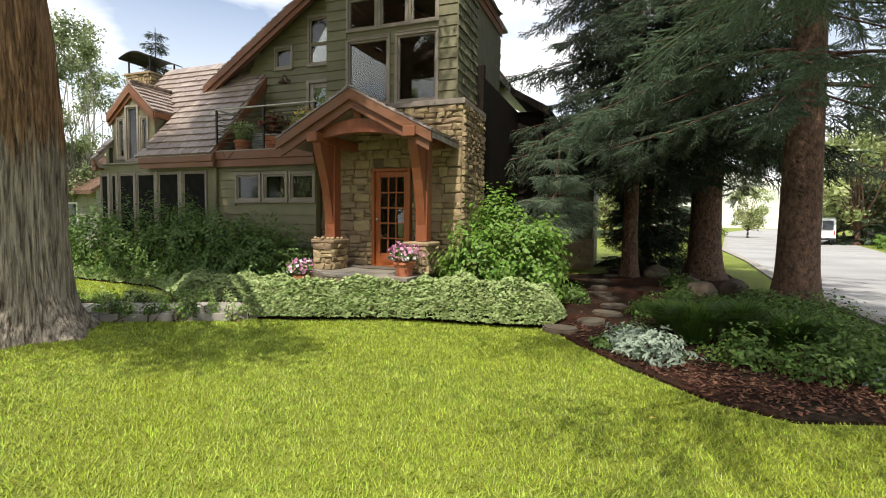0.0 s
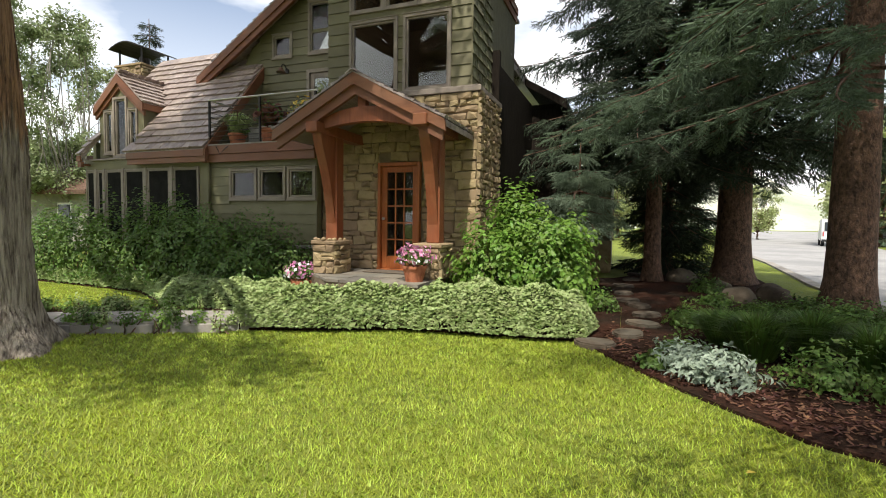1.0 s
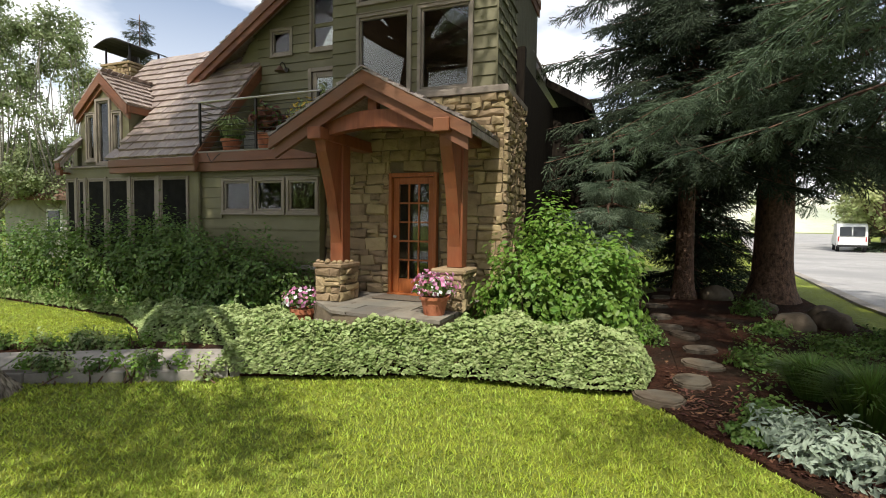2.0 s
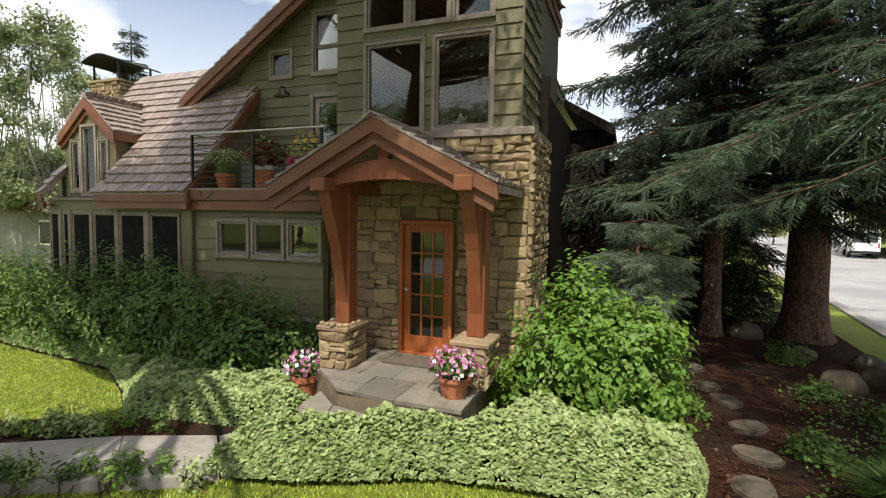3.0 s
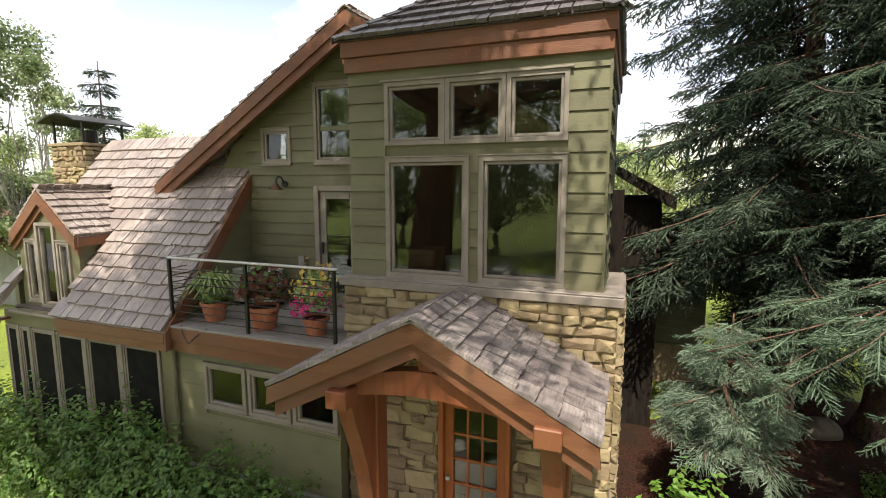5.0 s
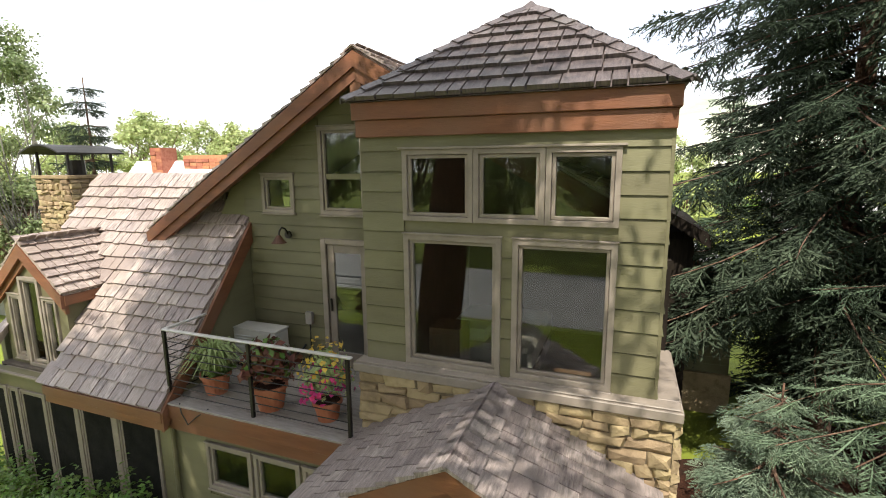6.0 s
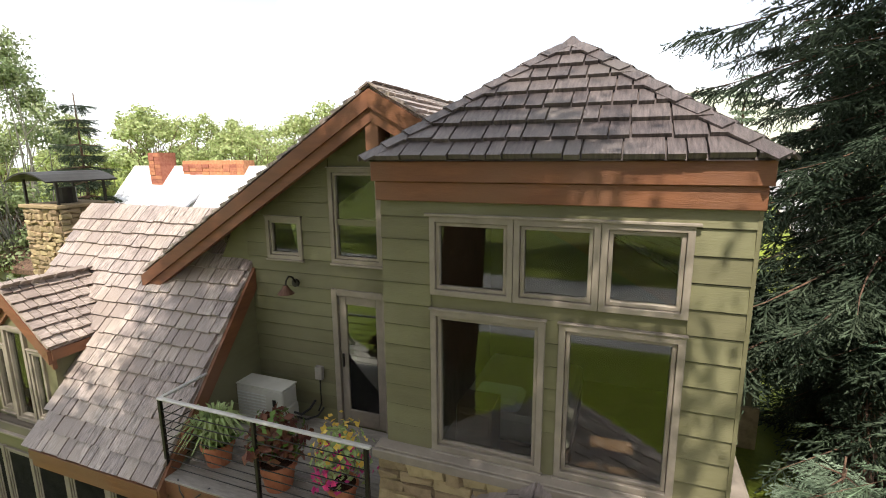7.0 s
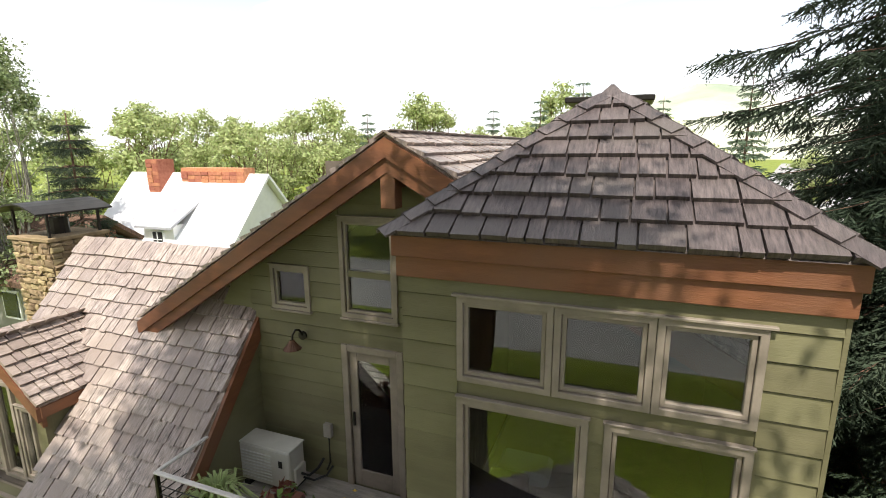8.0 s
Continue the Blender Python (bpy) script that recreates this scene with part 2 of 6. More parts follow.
M_WOOD = mat("dark_interior_wood", (0.10, 0.055, 0.03), (0.17, 0.10, 0.055), 5, 0.5, 0.2, 40, (1, 1, 6))


# ---- building helpers ----
def link(name, me, material, parent=None, label=""):
    ob = new(name, me)
    if material and not me.materials:
        me.materials.append(material)
    if parent:
        ob.parent = parent
    if label:
        tagged(ob, label)
    return ob


def part(name, bm, material, parent=None, label=""):
    me = bpy.data.meshes.new(name)
    bm.normal_update()
    bm.to_mesh(me)
    bm.free()
    return link(name, me, material, parent, label)


def raw(name, v, f, material, parent=None, label="", smooth=False):
    """A mesh from arrays: v (n, 3), f (m, 3 or 4)."""
    v, f = np.asarray(v, float), np.asarray(f, int)
    me = bpy.data.meshes.new(name)
    me.vertices.add(len(v))
    me.vertices.foreach_set("co", v.ravel())
    k = f.shape[1]
    me.loops.add(f.size)
    me.loops.foreach_set("vertex_index", f.ravel())
    me.polygons.add(len(f))
    me.polygons.foreach_set("loop_start", np.arange(0, f.size, k))
    me.update(calc_edges=True)
    if smooth:
        me.polygons.foreach_set("use_smooth", np.ones(len(f), bool))
    return link(name, me, material, parent, label)


def thing(name, label, category, at=(0, 0, 0), group="", kind=""):
    ob = new(name)
    ob.location = at
    ob.empty_display_size = 0.2
    return tagged(ob, label, category, group, kind)


def box(bm, x0, x1, y0, y1, z0, z1, bevel=0.0):
    g = bmesh.ops.create_cube(bm, size=1, matrix=Matrix.Translation(((x0 + x1) / 2, (y0 + y1) / 2, (z0 + z1) / 2)) @ Matrix.Diagonal((abs(x1 - x0), abs(y1 - y0), abs(z1 - z0), 1)))
    if bevel:
        es = list({e for v in g["verts"] for e in v.link_edges})
        bmesh.ops.bevel(bm, geom=es, offset=bevel, segments=1, affect="EDGES")
    return bm


def boxes(*bs, bevel=0.0):
    bm = bmesh.new()
    for b in bs:
        box(bm, *b, bevel=bevel)
    return bm


def prism(bm, pts, along, a, b):
    """Extrude the outline pts, given in the two axes other than along, from a to b."""
    put = {"x": lambda p, w: (w, p[0], p[1]), "y": lambda p, w: (p[0], w, p[1]), "z": lambda p, w: (p[0], p[1], w)}[along]
    lo, hi = [bm.verts.new(put(p, a)) for p in pts], [bm.verts.new(put(p, b)) for p in pts]
    fs = [bm.faces.new(lo), bm.faces.new(hi)]
    for i in range(len(pts)):
        fs.append(bm.faces.new((lo[i], lo[(i + 1) % len(pts)], hi[(i + 1) % len(pts)], hi[i])))
    bmesh.ops.recalc_face_normals(bm, faces=fs)
    return bm


def tube(bm, path, radii, sides=8):
    """A tube along a list of points."""
    rings = []
    for i, p in enumerate(path):
        p = Vector(p)
        d = Vector(path[min(i + 1, len(path) - 1)]) - Vector(path[max(i - 1, 0)])
        q = d.to_track_quat("Z", "Y")
        r = radii[i] if hasattr(radii, "__len__") else radii
        rings.append([bm.verts.new(p + q @ Vector((r * math.cos(a), r * math.sin(a), 0))) for a in (2 * math.pi * k / sides for k in range(sides))])
    for a, b in zip(rings, rings[1:]):
        for k in range(sides):
            bm.faces.new((a[k], a[(k + 1) % sides], b[(k + 1) % sides], b[k]))
    bm.faces.new(rings[0][::-1])
    bm.faces.new(rings[-1])
    return bm


def wall_cells(bm, u0, u1, z0, z1, d0, d1, holes, axis="x"):
    """A wall with openings, from u0 to u1 and d0 to d1 thick; holes are (u0, u1, z0, z1)."""
    us = sorted({u0, u1, *[h[0] for h in holes], *[h[1] for h in holes]})
    zs = sorted({z0, z1, *[h[2] for h in holes], *[h[3] for h in holes]})
    for a, b in zip(us, us[1:]):
        for c, d in zip(zs, zs[1:]):
            if not any(h[0] < (a + b) / 2 < h[1] and h[2] < (c + d) / 2 < h[3] for h in holes):
                if axis == "x":
                    box(bm, a, b, d0, d1, c, d)
                else:
                    box(bm, d0, d1, a, b, c, d)
    bmesh.ops.remove_doubles(bm, verts=bm.verts, dist=0.0005)
    return bm


rng = np.random.default_rng(7)


def clapboards(parent, x0, x1, z0, z1, y, holes, step=0.22, material=None, top=None):
    """Lapped boards on a front wall at y, cut round the openings; top(z) may give the ends (x0, x1) under a slope."""
    z = z0
    while z < z1 - 0.02:
        h = min(step, z1 - z)
        a, b = top(z + h * 0.5) if top else (x0, x1)
        spans = [(max(a, x0), min(b, x1))]
        for q in holes:
            if q[2] < z + h - 0.03 and q[3] > z + 0.03:
                spans = [s for p in spans for s in ((p[0], min(p[1], q[0])), (max(p[0], q[1]), p[1])) if s[1] - s[0] > 0.02]
        for p, q in spans:
            if q - p > 0.03:
                bm = prism(bmesh.new(), [(y - 0.030, z), (y + 0.002, z), (y + 0.002, z + h - 0.013), (y - 0.012, z + h - 0.013)], "x", p, q)
                part("clapboard", bm, material or M_GREEN, parent)
        z += step


SHAKES = {}


def shake_mesh(width, step, material):
    key = (round(width, 3), step, material.name)
    if key not in SHAKES:
        w, l, t = width - 0.013, step * 1.45, 0.05
        c = [(0.0, 0, 0.004), (w, 0, 0.004), (w, l, -0.006), (0, l, -0.006), (0.003, 0, 0.004 + t), (w - 0.003, 0, 0.004 + t), (w, l, 0.0), (0, l, 0.0)]
        me = bpy.data.meshes.new("shingle")
        me.from_pydata(c, [], [(3, 2, 1, 0), (4, 5, 6, 7), (0, 1, 5, 4), (1, 2, 6, 5), (2, 3, 7, 6), (3, 0, 4, 7)])
        me.materials.append(material)
        SHAKES[key] = me
    return SHAKES[key]


def shakes(parent, origin, u, v, ulen, vlen, inside, step=0.17, material=None, rest=None, limit=300, near=None, widths=(0.15, 0.19, 0.23, 0.27, 0.32), planes=()):
    """Courses of shakes on a slope: origin at the eave, u along it, v up the slope. The first ones by near() are parts, the rest one mesh."""
    o, u, v = Vector(origin), Vector(u).normalized(), Vector(v).normalized()
    n = u.cross(v)
    turn = Matrix((u, v, n)).transposed().to_4x4()
    spots = []
    row = 0
    while row * step < vlen:
        a = -rng.uniform(0, 0.15)
        while a < ulen:
            w = widths[rng.integers(len(widths))]
            if a < 0:
                a = 0.0
                w = widths[row % len(widths)]
            if a + w > ulen + 0.02:
                w = round((ulen + 0.02 - a) / 0.02) * 0.02
                if w < 0.05:
                    break
            if inside(a + w / 2, row * step + step * 0.4):
                spots.append((a, row * step + rng.uniform(-0.012, 0.012), w, rng.uniform(0.0, 0.008)))
            a += w
        row += 1
    kept = []
    for a, b, w, lift in spots:
        m = Matrix.Translation(o + u * a + v * b + n * (0.008 + lift)) @ turn
        corner = [m @ Vector(c) for c in ((0, 0, 0), (w, 0, 0), (w, step * 1.5, 0), (0, step * 1.5, 0))]
        crossed = [(p, d) for p, d in planes if any((c - p).dot(d) > 0 for c in corner)]
        if not crossed:
            kept.append((a, b, w, lift))
            continue
        bm = bmesh.new()
        bm.from_mesh(shake_mesh(w, step, material))
        bm.transform(m)
        for p, d in crossed:
            bmesh.ops.bisect_plane(bm, geom=bm.verts[:] + bm.edges[:] + bm.faces[:], plane_co=p, plane_no=d, clear_outer=True)
            bmesh.ops.holes_fill(bm, edges=[e for e in bm.edges if e.is_boundary])
        if bm.faces:
            part("shingle", bm, material, parent)
    spots = kept
    if near:
        spots.sort(key=lambda s: near(s[0], s[1]))
    for a, b, w, lift in spots[:limit]:
        ob = new("shingle", shake_mesh(w, step, material))
        ob.parent = parent
        ob.matrix_local = Matrix.Translation(o + u * a + v * b + n * (0.008 + lift)) @ turn @ Matrix.Rotation(rng.normal(0, 0.008), 4, "Z")
    vs, fs = [], []
    for a, b, w, lift in spots[limit:]:
        me = shake_mesh(w, step, material)
        m = Matrix.Translation(o + u * a + v * b + n * (0.008 + lift)) @ turn
        k = len(vs)
        vs += [m @ q.co for q in me.vertices]
        fs += [[k + i for i in p.vertices] for p in me.polygons]
    if vs:
        tagged(raw("shingles", [tuple(q) for q in vs], fs, rest or material, parent), kind="stuff")


def ring(x0, x1, z0, z1, w, y0, y1):
    """A mitred frame in a front wall, as one closed mesh."""
    bm = bmesh.new()
    rows = []
    for y in (y0, y1):
        for k in (0, w):
            rows.append([bm.verts.new(p) for p in ((x0 + k, y, z0 + k), (x1 - k, y, z0 + k), (x1 - k, y, z1 - k), (x0 + k, y, z1 - k))])
    for a, b in ((0, 1), (2, 0), (3, 2), (1, 3)):
        for i in range(4):
            bm.faces.new((rows[a][i], rows[a][(i + 1) % 4], rows[b][(i + 1) % 4], rows[b][i]))
    bmesh.ops.recalc_face_normals(bm, faces=bm.faces)
    bmesh.ops.bevel(bm, geom=list(bm.edges), offset=0.004, segments=1, affect="EDGES")
    return bm


def window(parent, x0, x1, z0, z1, y, frame_w=0.05, depth=0.045, sill=True, muntins=(0, 0), material=None):
    """A framed window in a front wall at y: frame proud of the wall, sash and pane set back."""
    material = material or M_TAUPE
    w = part("window", ring(x0, x1, z0, z1, frame_w, y - depth, y + 0.08), material, parent)
    a, b, c, d = x0 + frame_w + 0.004, x1 - frame_w - 0.004, z0 + frame_w + 0.004, z1 - frame_w - 0.004
    s = 0.035
    part("sash", ring(a, b, c, d, s, y - 0.018, y + 0.05), material, w)
    pane = part("pane", boxes((a + s, b - s, y + 0.02, y + 0.026, c + s, d - s)), M_GLASS, w)
    pane.visible_shadow = False
    if sill:
        part("sill", boxes((x0 - 0.015, x1 + 0.015, y - depth - 0.02, y - 0.01, z0 - 0.03, z0 - 0.001), bevel=0.006), material, w)
        part("drip_cap", boxes((x0 - 0.012, x1 + 0.012, y - depth - 0.015, y - 0.01, z1 + 0.001, z1 + 0.018), bevel=0.004), material, w)
    return w


def leaf_cloud(centres, normals, size, spread=0.5, aspect=0.6, fold=0.25, jitter=0.35):
    """Folded leaves (two triangles pairs each) at the given places, facing about the normals."""
    c = np.asarray(centres, float)
    n = len(c)
    nn = np.asarray(normals, float) + rng.normal(0, spread, (n, 3))
    nn /= np.linalg.norm(nn, axis=1)[:, None]
    t = rng.normal(0, 1, (n, 3))
    t -= (t * nn).sum(1)[:, None] * nn
    t /= np.linalg.norm(t, axis=1)[:, None]
    b = np.cross(nn, t)
    s = (size * rng.uniform(1 - jitter, 1 + jitter, n))[:, None]
    tip, base = c + t * s * 0.55, c - t * s * 0.5
    l, r = c + b * s * aspect * 0.5 + nn * s * fold * 0.5, c - b * s * aspect * 0.5 + nn * s * fold * 0.5
    v = np.stack([base, l, tip, r], 1).reshape(-1, 3)
    k = np.arange(n)[:, None] * 4
    f = np.concatenate([k + [[0, 1, 2]], k + [[0, 2, 3]]])
    return v, f


def lump_points(n, centre, radii, noise_amp=0.25, freq=1.6, inner=0.55, floor_z=None):
    """Points through the outer part of an uneven ellipsoid, with outward normals."""
    d = rng.normal(0, 1, (n, 3))
    d /= np.linalg.norm(d, axis=1)[:, None]
    off = np.array([noise.noise(Vector((x * freq + centre[0] * 3, y * freq + centre[1] * 3, z * freq))) for x, y, z in d])
    r = (1 + noise_amp * off * 2) * (inner + (1 - inner) * rng.random(n) ** 0.5)
    p = d * r[:, None] * np.asarray(radii) + np.asarray(centre)
    if floor_z is not None:
        keep = p[:, 2] > floor_z
        p, d = p[keep], d[keep]
    return p, d



# ---- ground, beds, walks, roads ----
GZ = -0.25
ground = raw("ground", [(-400, -300, GZ), (400, -300, GZ), (400, 600, GZ), (-400, 600, GZ)], [(0, 1, 2, 3)], M_LAWN)
tagged(ground, "mown green lawn, sunny with tree shade", "lawn", kind="structure")


def sheet(name, outline, z0, z1, material, label, category, kind="structure"):
    ob = part(name, prism(bmesh.new(), outline, "z", z0, z1), material)
    return tagged(ob, label, category, kind=kind)


BED_LEFT = [(-12, -0.4), (-12, -0.8), (-9.6, -1.05), (-5.3, -1.4), (-4.0, -2.1), (-2.95, -2.8), (-1.3, -2.35), (-0.7, -1.3), (-0.7, -0.4)]
BED_FRONT = [(-0.7, -3.35), (0.25, -2.98), (1.58, -2.33), (3.6, -2.08), (4.1, -2.0), (4.6, -1.2), (4.6, 1.2), (2.3, 1.2), (1.9, -0.5), (1.5, -2.1), (0.0, -2.15), (-0.55, -2.6)]
BED_RIGHT = [(4.05, -2.0), (4.6, -2.9), (5.2, -3.7), (6.0, -4.62), (6.6, -4.9), (7.4, -4.62), (8.2, -3.5), (8.3, 0), (8.3, 5), (8.5, 8.8), (5.4, 8.8), (4.3, 6.6), (2.75, 6.0), (2.0, 5.5), (2.0, 1.2), (4.605, 1.2), (4.605, -1.2)]
WALK_STRIP = [(-9.5, -8.9), (-4.4, -5.35), (-0.8, -3.5), (-0.6, -2.6), (-1.25, -2.4), (-2.95, -2.85), (-4.3, -3.55), (-9.5, -6.9)]
sheet("bed_soil", BED_LEFT, GZ - 0.1, GZ + 0.03, M_SOIL, "dark soil bed under the shrubs by the house", "garden bed")
sheet("bed_soil", BED_FRONT, GZ - 0.1, GZ + 0.03, M_SOIL, "dark soil bed in front of the porch", "garden bed")
sheet("bed_soil", BED_RIGHT, GZ - 0.1, GZ + 0.034, M_SOIL, "reddish bark mulch bed under the spruce trees", "garden bed")
sheet("bed_soil", WALK_STRIP, GZ - 0.1, -0.145, M_SOIL, "weedy soil strip on both sides of the front walk", "garden bed")

walk_way = thing("front_walk", "grey concrete slab walk leading to the porch", "path", kind="structure")
edge_a, edge_b = [(-9.4, -7.7), (-6.4, -5.85), (-4.9, -4.95), (-3.45, -4.02), (-2.27, -3.3), (-1.24, -2.85)], [(-8.9, -8.5), (-5.95, -6.6), (-4.45, -5.65), (-2.9, -4.62), (-1.55, -3.92), (-0.64, -3.4)]
for i in range(5):
    a, b, c, d = edge_a[i], edge_b[i], edge_b[i + 1], edge_a[i + 1]
    g = 0.008
    part("slab", prism(bmesh.new(), [(a[0] + g, a[1]), (b[0] + g, b[1]), (c[0] - g, c[1]), (d[0] - g, d[1])], "z", GZ - 0.05, -0.09 + 0.004 * (i % 3)), M_CONC, walk_way)
part("slab", prism(bmesh.new(), [(-1.22, -2.84), (-0.63, -3.38), (0.1, -2.5), (0.1, -2.12), (-0.62, -1.95)], "z", GZ - 0.05, -0.092), M_CONC, walk_way)
edging = thing("lawn_edging", "low stone edging between lawn and flower strip", "edging", kind="structure")
for p, q in zip([(-4.4, -5.42), (-2.6, -4.48), (-1.6, -3.98)], [(-2.62, -4.5), (-1.62, -4.0), (-0.78, -3.55)]):
    d = Vector((q[0] - p[0], q[1] - p[1], 0))
    n = Vector((d.y, -d.x, 0)).normalized() * 0.05
    part("stone", prism(bmesh.new(), [(p[0] + n.x, p[1] + n.y), (q[0] + n.x, q[1] + n.y), (q[0] - n.x, q[1] - n.y), (p[0] - n.x, p[1] - n.y)], "z", GZ - 0.05, -0.125), M_CONC, edging)

road = sheet("road", [(9.1, -14), (9.55, 7), (10.6, 16), (11.3, 26), (27, 116), (60, 240), (90, 240), (44, 116), (20.4, 27), (18.6, 7), (18.2, -14)], GZ - 0.1, GZ - 0.02 + 0.025, M_ASPH, "pale grey asphalt street with tree shadows", "road")
sheet("road", [(-150, -23.5), (120, -23.5), (120, -14.02), (-150, -14.02)], GZ - 0.1, GZ + 0.006, M_ASPH, "pale grey asphalt street beside the lawn", "road")
kerb_pts = [(9.0, -14), (9.4, 7), (10.45, 16), (11.15, 26), (26.8, 116)]
kerb_thing = thing("kerb", "low concrete kerb along the street", "kerb", kind="structure")
for p, q in zip(kerb_pts, kerb_pts[1:]):
    part("kerb_stone", prism(bmesh.new(), [p, (p[0] + 0.3, p[1]), (q[0] + 0.3, q[1]), q], "z", GZ - 0.1, GZ + 0.07), M_CONC, kerb_thing)

# ---- the house ----
house = thing("house", "green clapboard house with stone base, tower and cedar roofs", "house")
TX0, TX1 = -1.40, 1.79           # tower
WY = -0.34                       # front wall of the low wing
BW = 1.37                        # upper gable wall behind the balcony
RIDGE_X, RIDGE_Z, RS = -2.05, 7.78, 0.622

# tower walls above the stone
top_wins = [(-0.88, -0.07), (-0.065, 0.675), (0.68, 1.38)]
big_wins = [(-0.88, 0.24), (0.36, 1.385)]
t_holes = [(a, b, 5.65, 6.42) for a, b in top_wins] + [(a, b, 3.985, 5.50) for a, b in big_wins]
tower = part("tower_wall", wall_cells(bmesh.new(), TX0, TX1, 3.6, 6.62, 0.0, 0.14, t_holes), M_GREEN, house)
clapboards(tower, TX0, TX1, 3.97, 6.6, 0.0, [(-0.88, 1.38, 5.65, 6.42)] + [(a, b, 3.9, 5.50) for a, b in big_wins], 0.222)
side = part("tower_wall", boxes((TX1 - 0.14, TX1, 0.141, 3.6, 3.6, 6.62), (TX0, TX0 + 0.14, 0.141, 3.6, 3.6, 6.62), (TX0 + 0.141, TX1 - 0.141, 3.5, 3.6, 3.3, 6.62)), M_GREENS, house)
for k in range(12):
    z = 3.97 + 0.222 * k
    y = 0.0
    while y < 1.36:
        w = rng.uniform(0.12, 0.24)
        th = rng.uniform(0.026, 0.05)
        bm = prism(bmesh.new(), [(TX1 + th, z - 0.012 - rng.uniform(0, 0.012)), (TX1 - 0.002, z - 0.012), (TX1 - 0.002, z + 0.222), (TX1 + 0.006, z + 0.222)], "y", y, min(y + w - 0.012, 1.365))
        part("shingle", bm, M_GREENS, side)
        y += w
part("corner_board", boxes((TX1 - 0.001, TX1 + 0.03, -0.03, 0.001, 3.97, 6.6)), M_GREEN, tower)
part("floor_slab", boxes((TX0 + 0.141, TX1 - 0.141, 0.141, 3.499, 3.25, 3.35)), M_WOOD, house)
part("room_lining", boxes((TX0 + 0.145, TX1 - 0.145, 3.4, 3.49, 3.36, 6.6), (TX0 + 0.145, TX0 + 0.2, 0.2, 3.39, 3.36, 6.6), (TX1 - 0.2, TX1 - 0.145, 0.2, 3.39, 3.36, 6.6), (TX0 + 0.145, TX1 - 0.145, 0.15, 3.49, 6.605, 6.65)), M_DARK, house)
for a, b in top_wins:
    window(house, a, b, 5.65, 6.42, 0.0, 0.055, 0.045, sill=False)
for a, b in big_wins:
    window(house, a, b, 3.985, 5.50, 0.0, 0.06, 0.05)

# fascia bands and hip roof of the tower
for b in ((TX0 - 0.02, TX1 + 0.035, -0.085, -0.03, 6.56, 6.74), (TX0 - 0.045, TX1 + 0.06, -0.12, -0.03, 6.742, 6.928), (TX1 + 0.0, TX1 + 0.035, -0.028, 3.7, 6.56, 6.74), (TX1, TX1 + 0.06, -0.028, 3.7, 6.742, 6.928), (TX0 - 0.02, TX0, -0.028, 1.5, 6.56, 6.74), (TX0 - 0.045, TX0, -0.028, 1.5, 6.742, 6.928)):
    part("fascia", boxes(b, bevel=0.006), M_CEDAR, house)
HX0, HX1, HY0, HZ = TX0 - 0.08, TX1 + 0.09, -0.17, 6.93
HX, HY, HT = (HX0 + HX1) / 2, HY0 + (HX1 - HX0) / 2, 8.17
HY1 = 2 * HY - HY0
bm = bmesh.new()
cs = [bm.verts.new(p) for p in ((HX0, HY0, HZ), (HX1, HY0, HZ), (HX1, HY1, HZ), (HX0, HY1, HZ), (HX, HY, HT))]
for q in ((0, 1, 4), (1, 2, 4), (2, 3, 4), (3, 0, 4), (3, 2, 1, 0)):
    bm.faces.new([cs[i] for i in q])
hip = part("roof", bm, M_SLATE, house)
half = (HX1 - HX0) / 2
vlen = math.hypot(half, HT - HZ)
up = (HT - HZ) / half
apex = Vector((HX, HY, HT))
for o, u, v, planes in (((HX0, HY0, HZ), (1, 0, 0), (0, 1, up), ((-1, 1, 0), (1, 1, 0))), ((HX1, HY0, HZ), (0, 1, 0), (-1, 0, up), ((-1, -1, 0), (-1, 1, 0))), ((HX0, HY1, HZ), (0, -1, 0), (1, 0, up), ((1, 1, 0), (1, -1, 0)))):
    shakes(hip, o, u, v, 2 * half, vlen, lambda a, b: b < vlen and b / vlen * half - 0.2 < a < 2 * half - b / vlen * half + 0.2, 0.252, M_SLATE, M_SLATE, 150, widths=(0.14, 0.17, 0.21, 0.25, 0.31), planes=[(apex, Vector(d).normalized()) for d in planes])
for cx, cy in ((HX0, HY0), (HX1, HY0), (HX0, HY1), (HX1, HY1)):
    a, b = Vector((cx, cy, HZ)), Vector((HX, HY, HT))
    d = (b - a).normalized()
    L = (b - a).length
    for fn in (Vector((0, -up if cy == HY0 else up, 1)).normalized(), Vector((-up if cx == HX0 else up, 0, 1)).normalized()):
        w = d.cross(fn).normalized() * 0.12
        if w.dot(Vector((fn.x, fn.y, 0))) < 0:
            w = -w
        for k in range(int((L - 0.2) / 0.25) + 1):
            p = a + d * (0.25 * k - 0.02) - w * 0.12
            q = [p + fn * 0.076, p + w + fn * 0.076, p + w + d * 0.3 + fn * 0.052, p + d * 0.3 + fn * 0.052]
            bm = bmesh.new()
            vs = [bm.verts.new(x) for x in q] + [bm.verts.new(x - fn * 0.022) for x in q]
            for f in ((0, 1, 2, 3), (7, 6, 5, 4), (0, 4, 5, 1), (1, 5, 6, 2), (2, 6, 7, 3), (3, 7, 4, 0)):
                bm.faces.new([vs[i] for i in f])
            bmesh.ops.recalc_face_normals(bm, faces=bm.faces)
            part("ridge_cap", bm, M_SLATE, hip)

bm = bmesh.new()
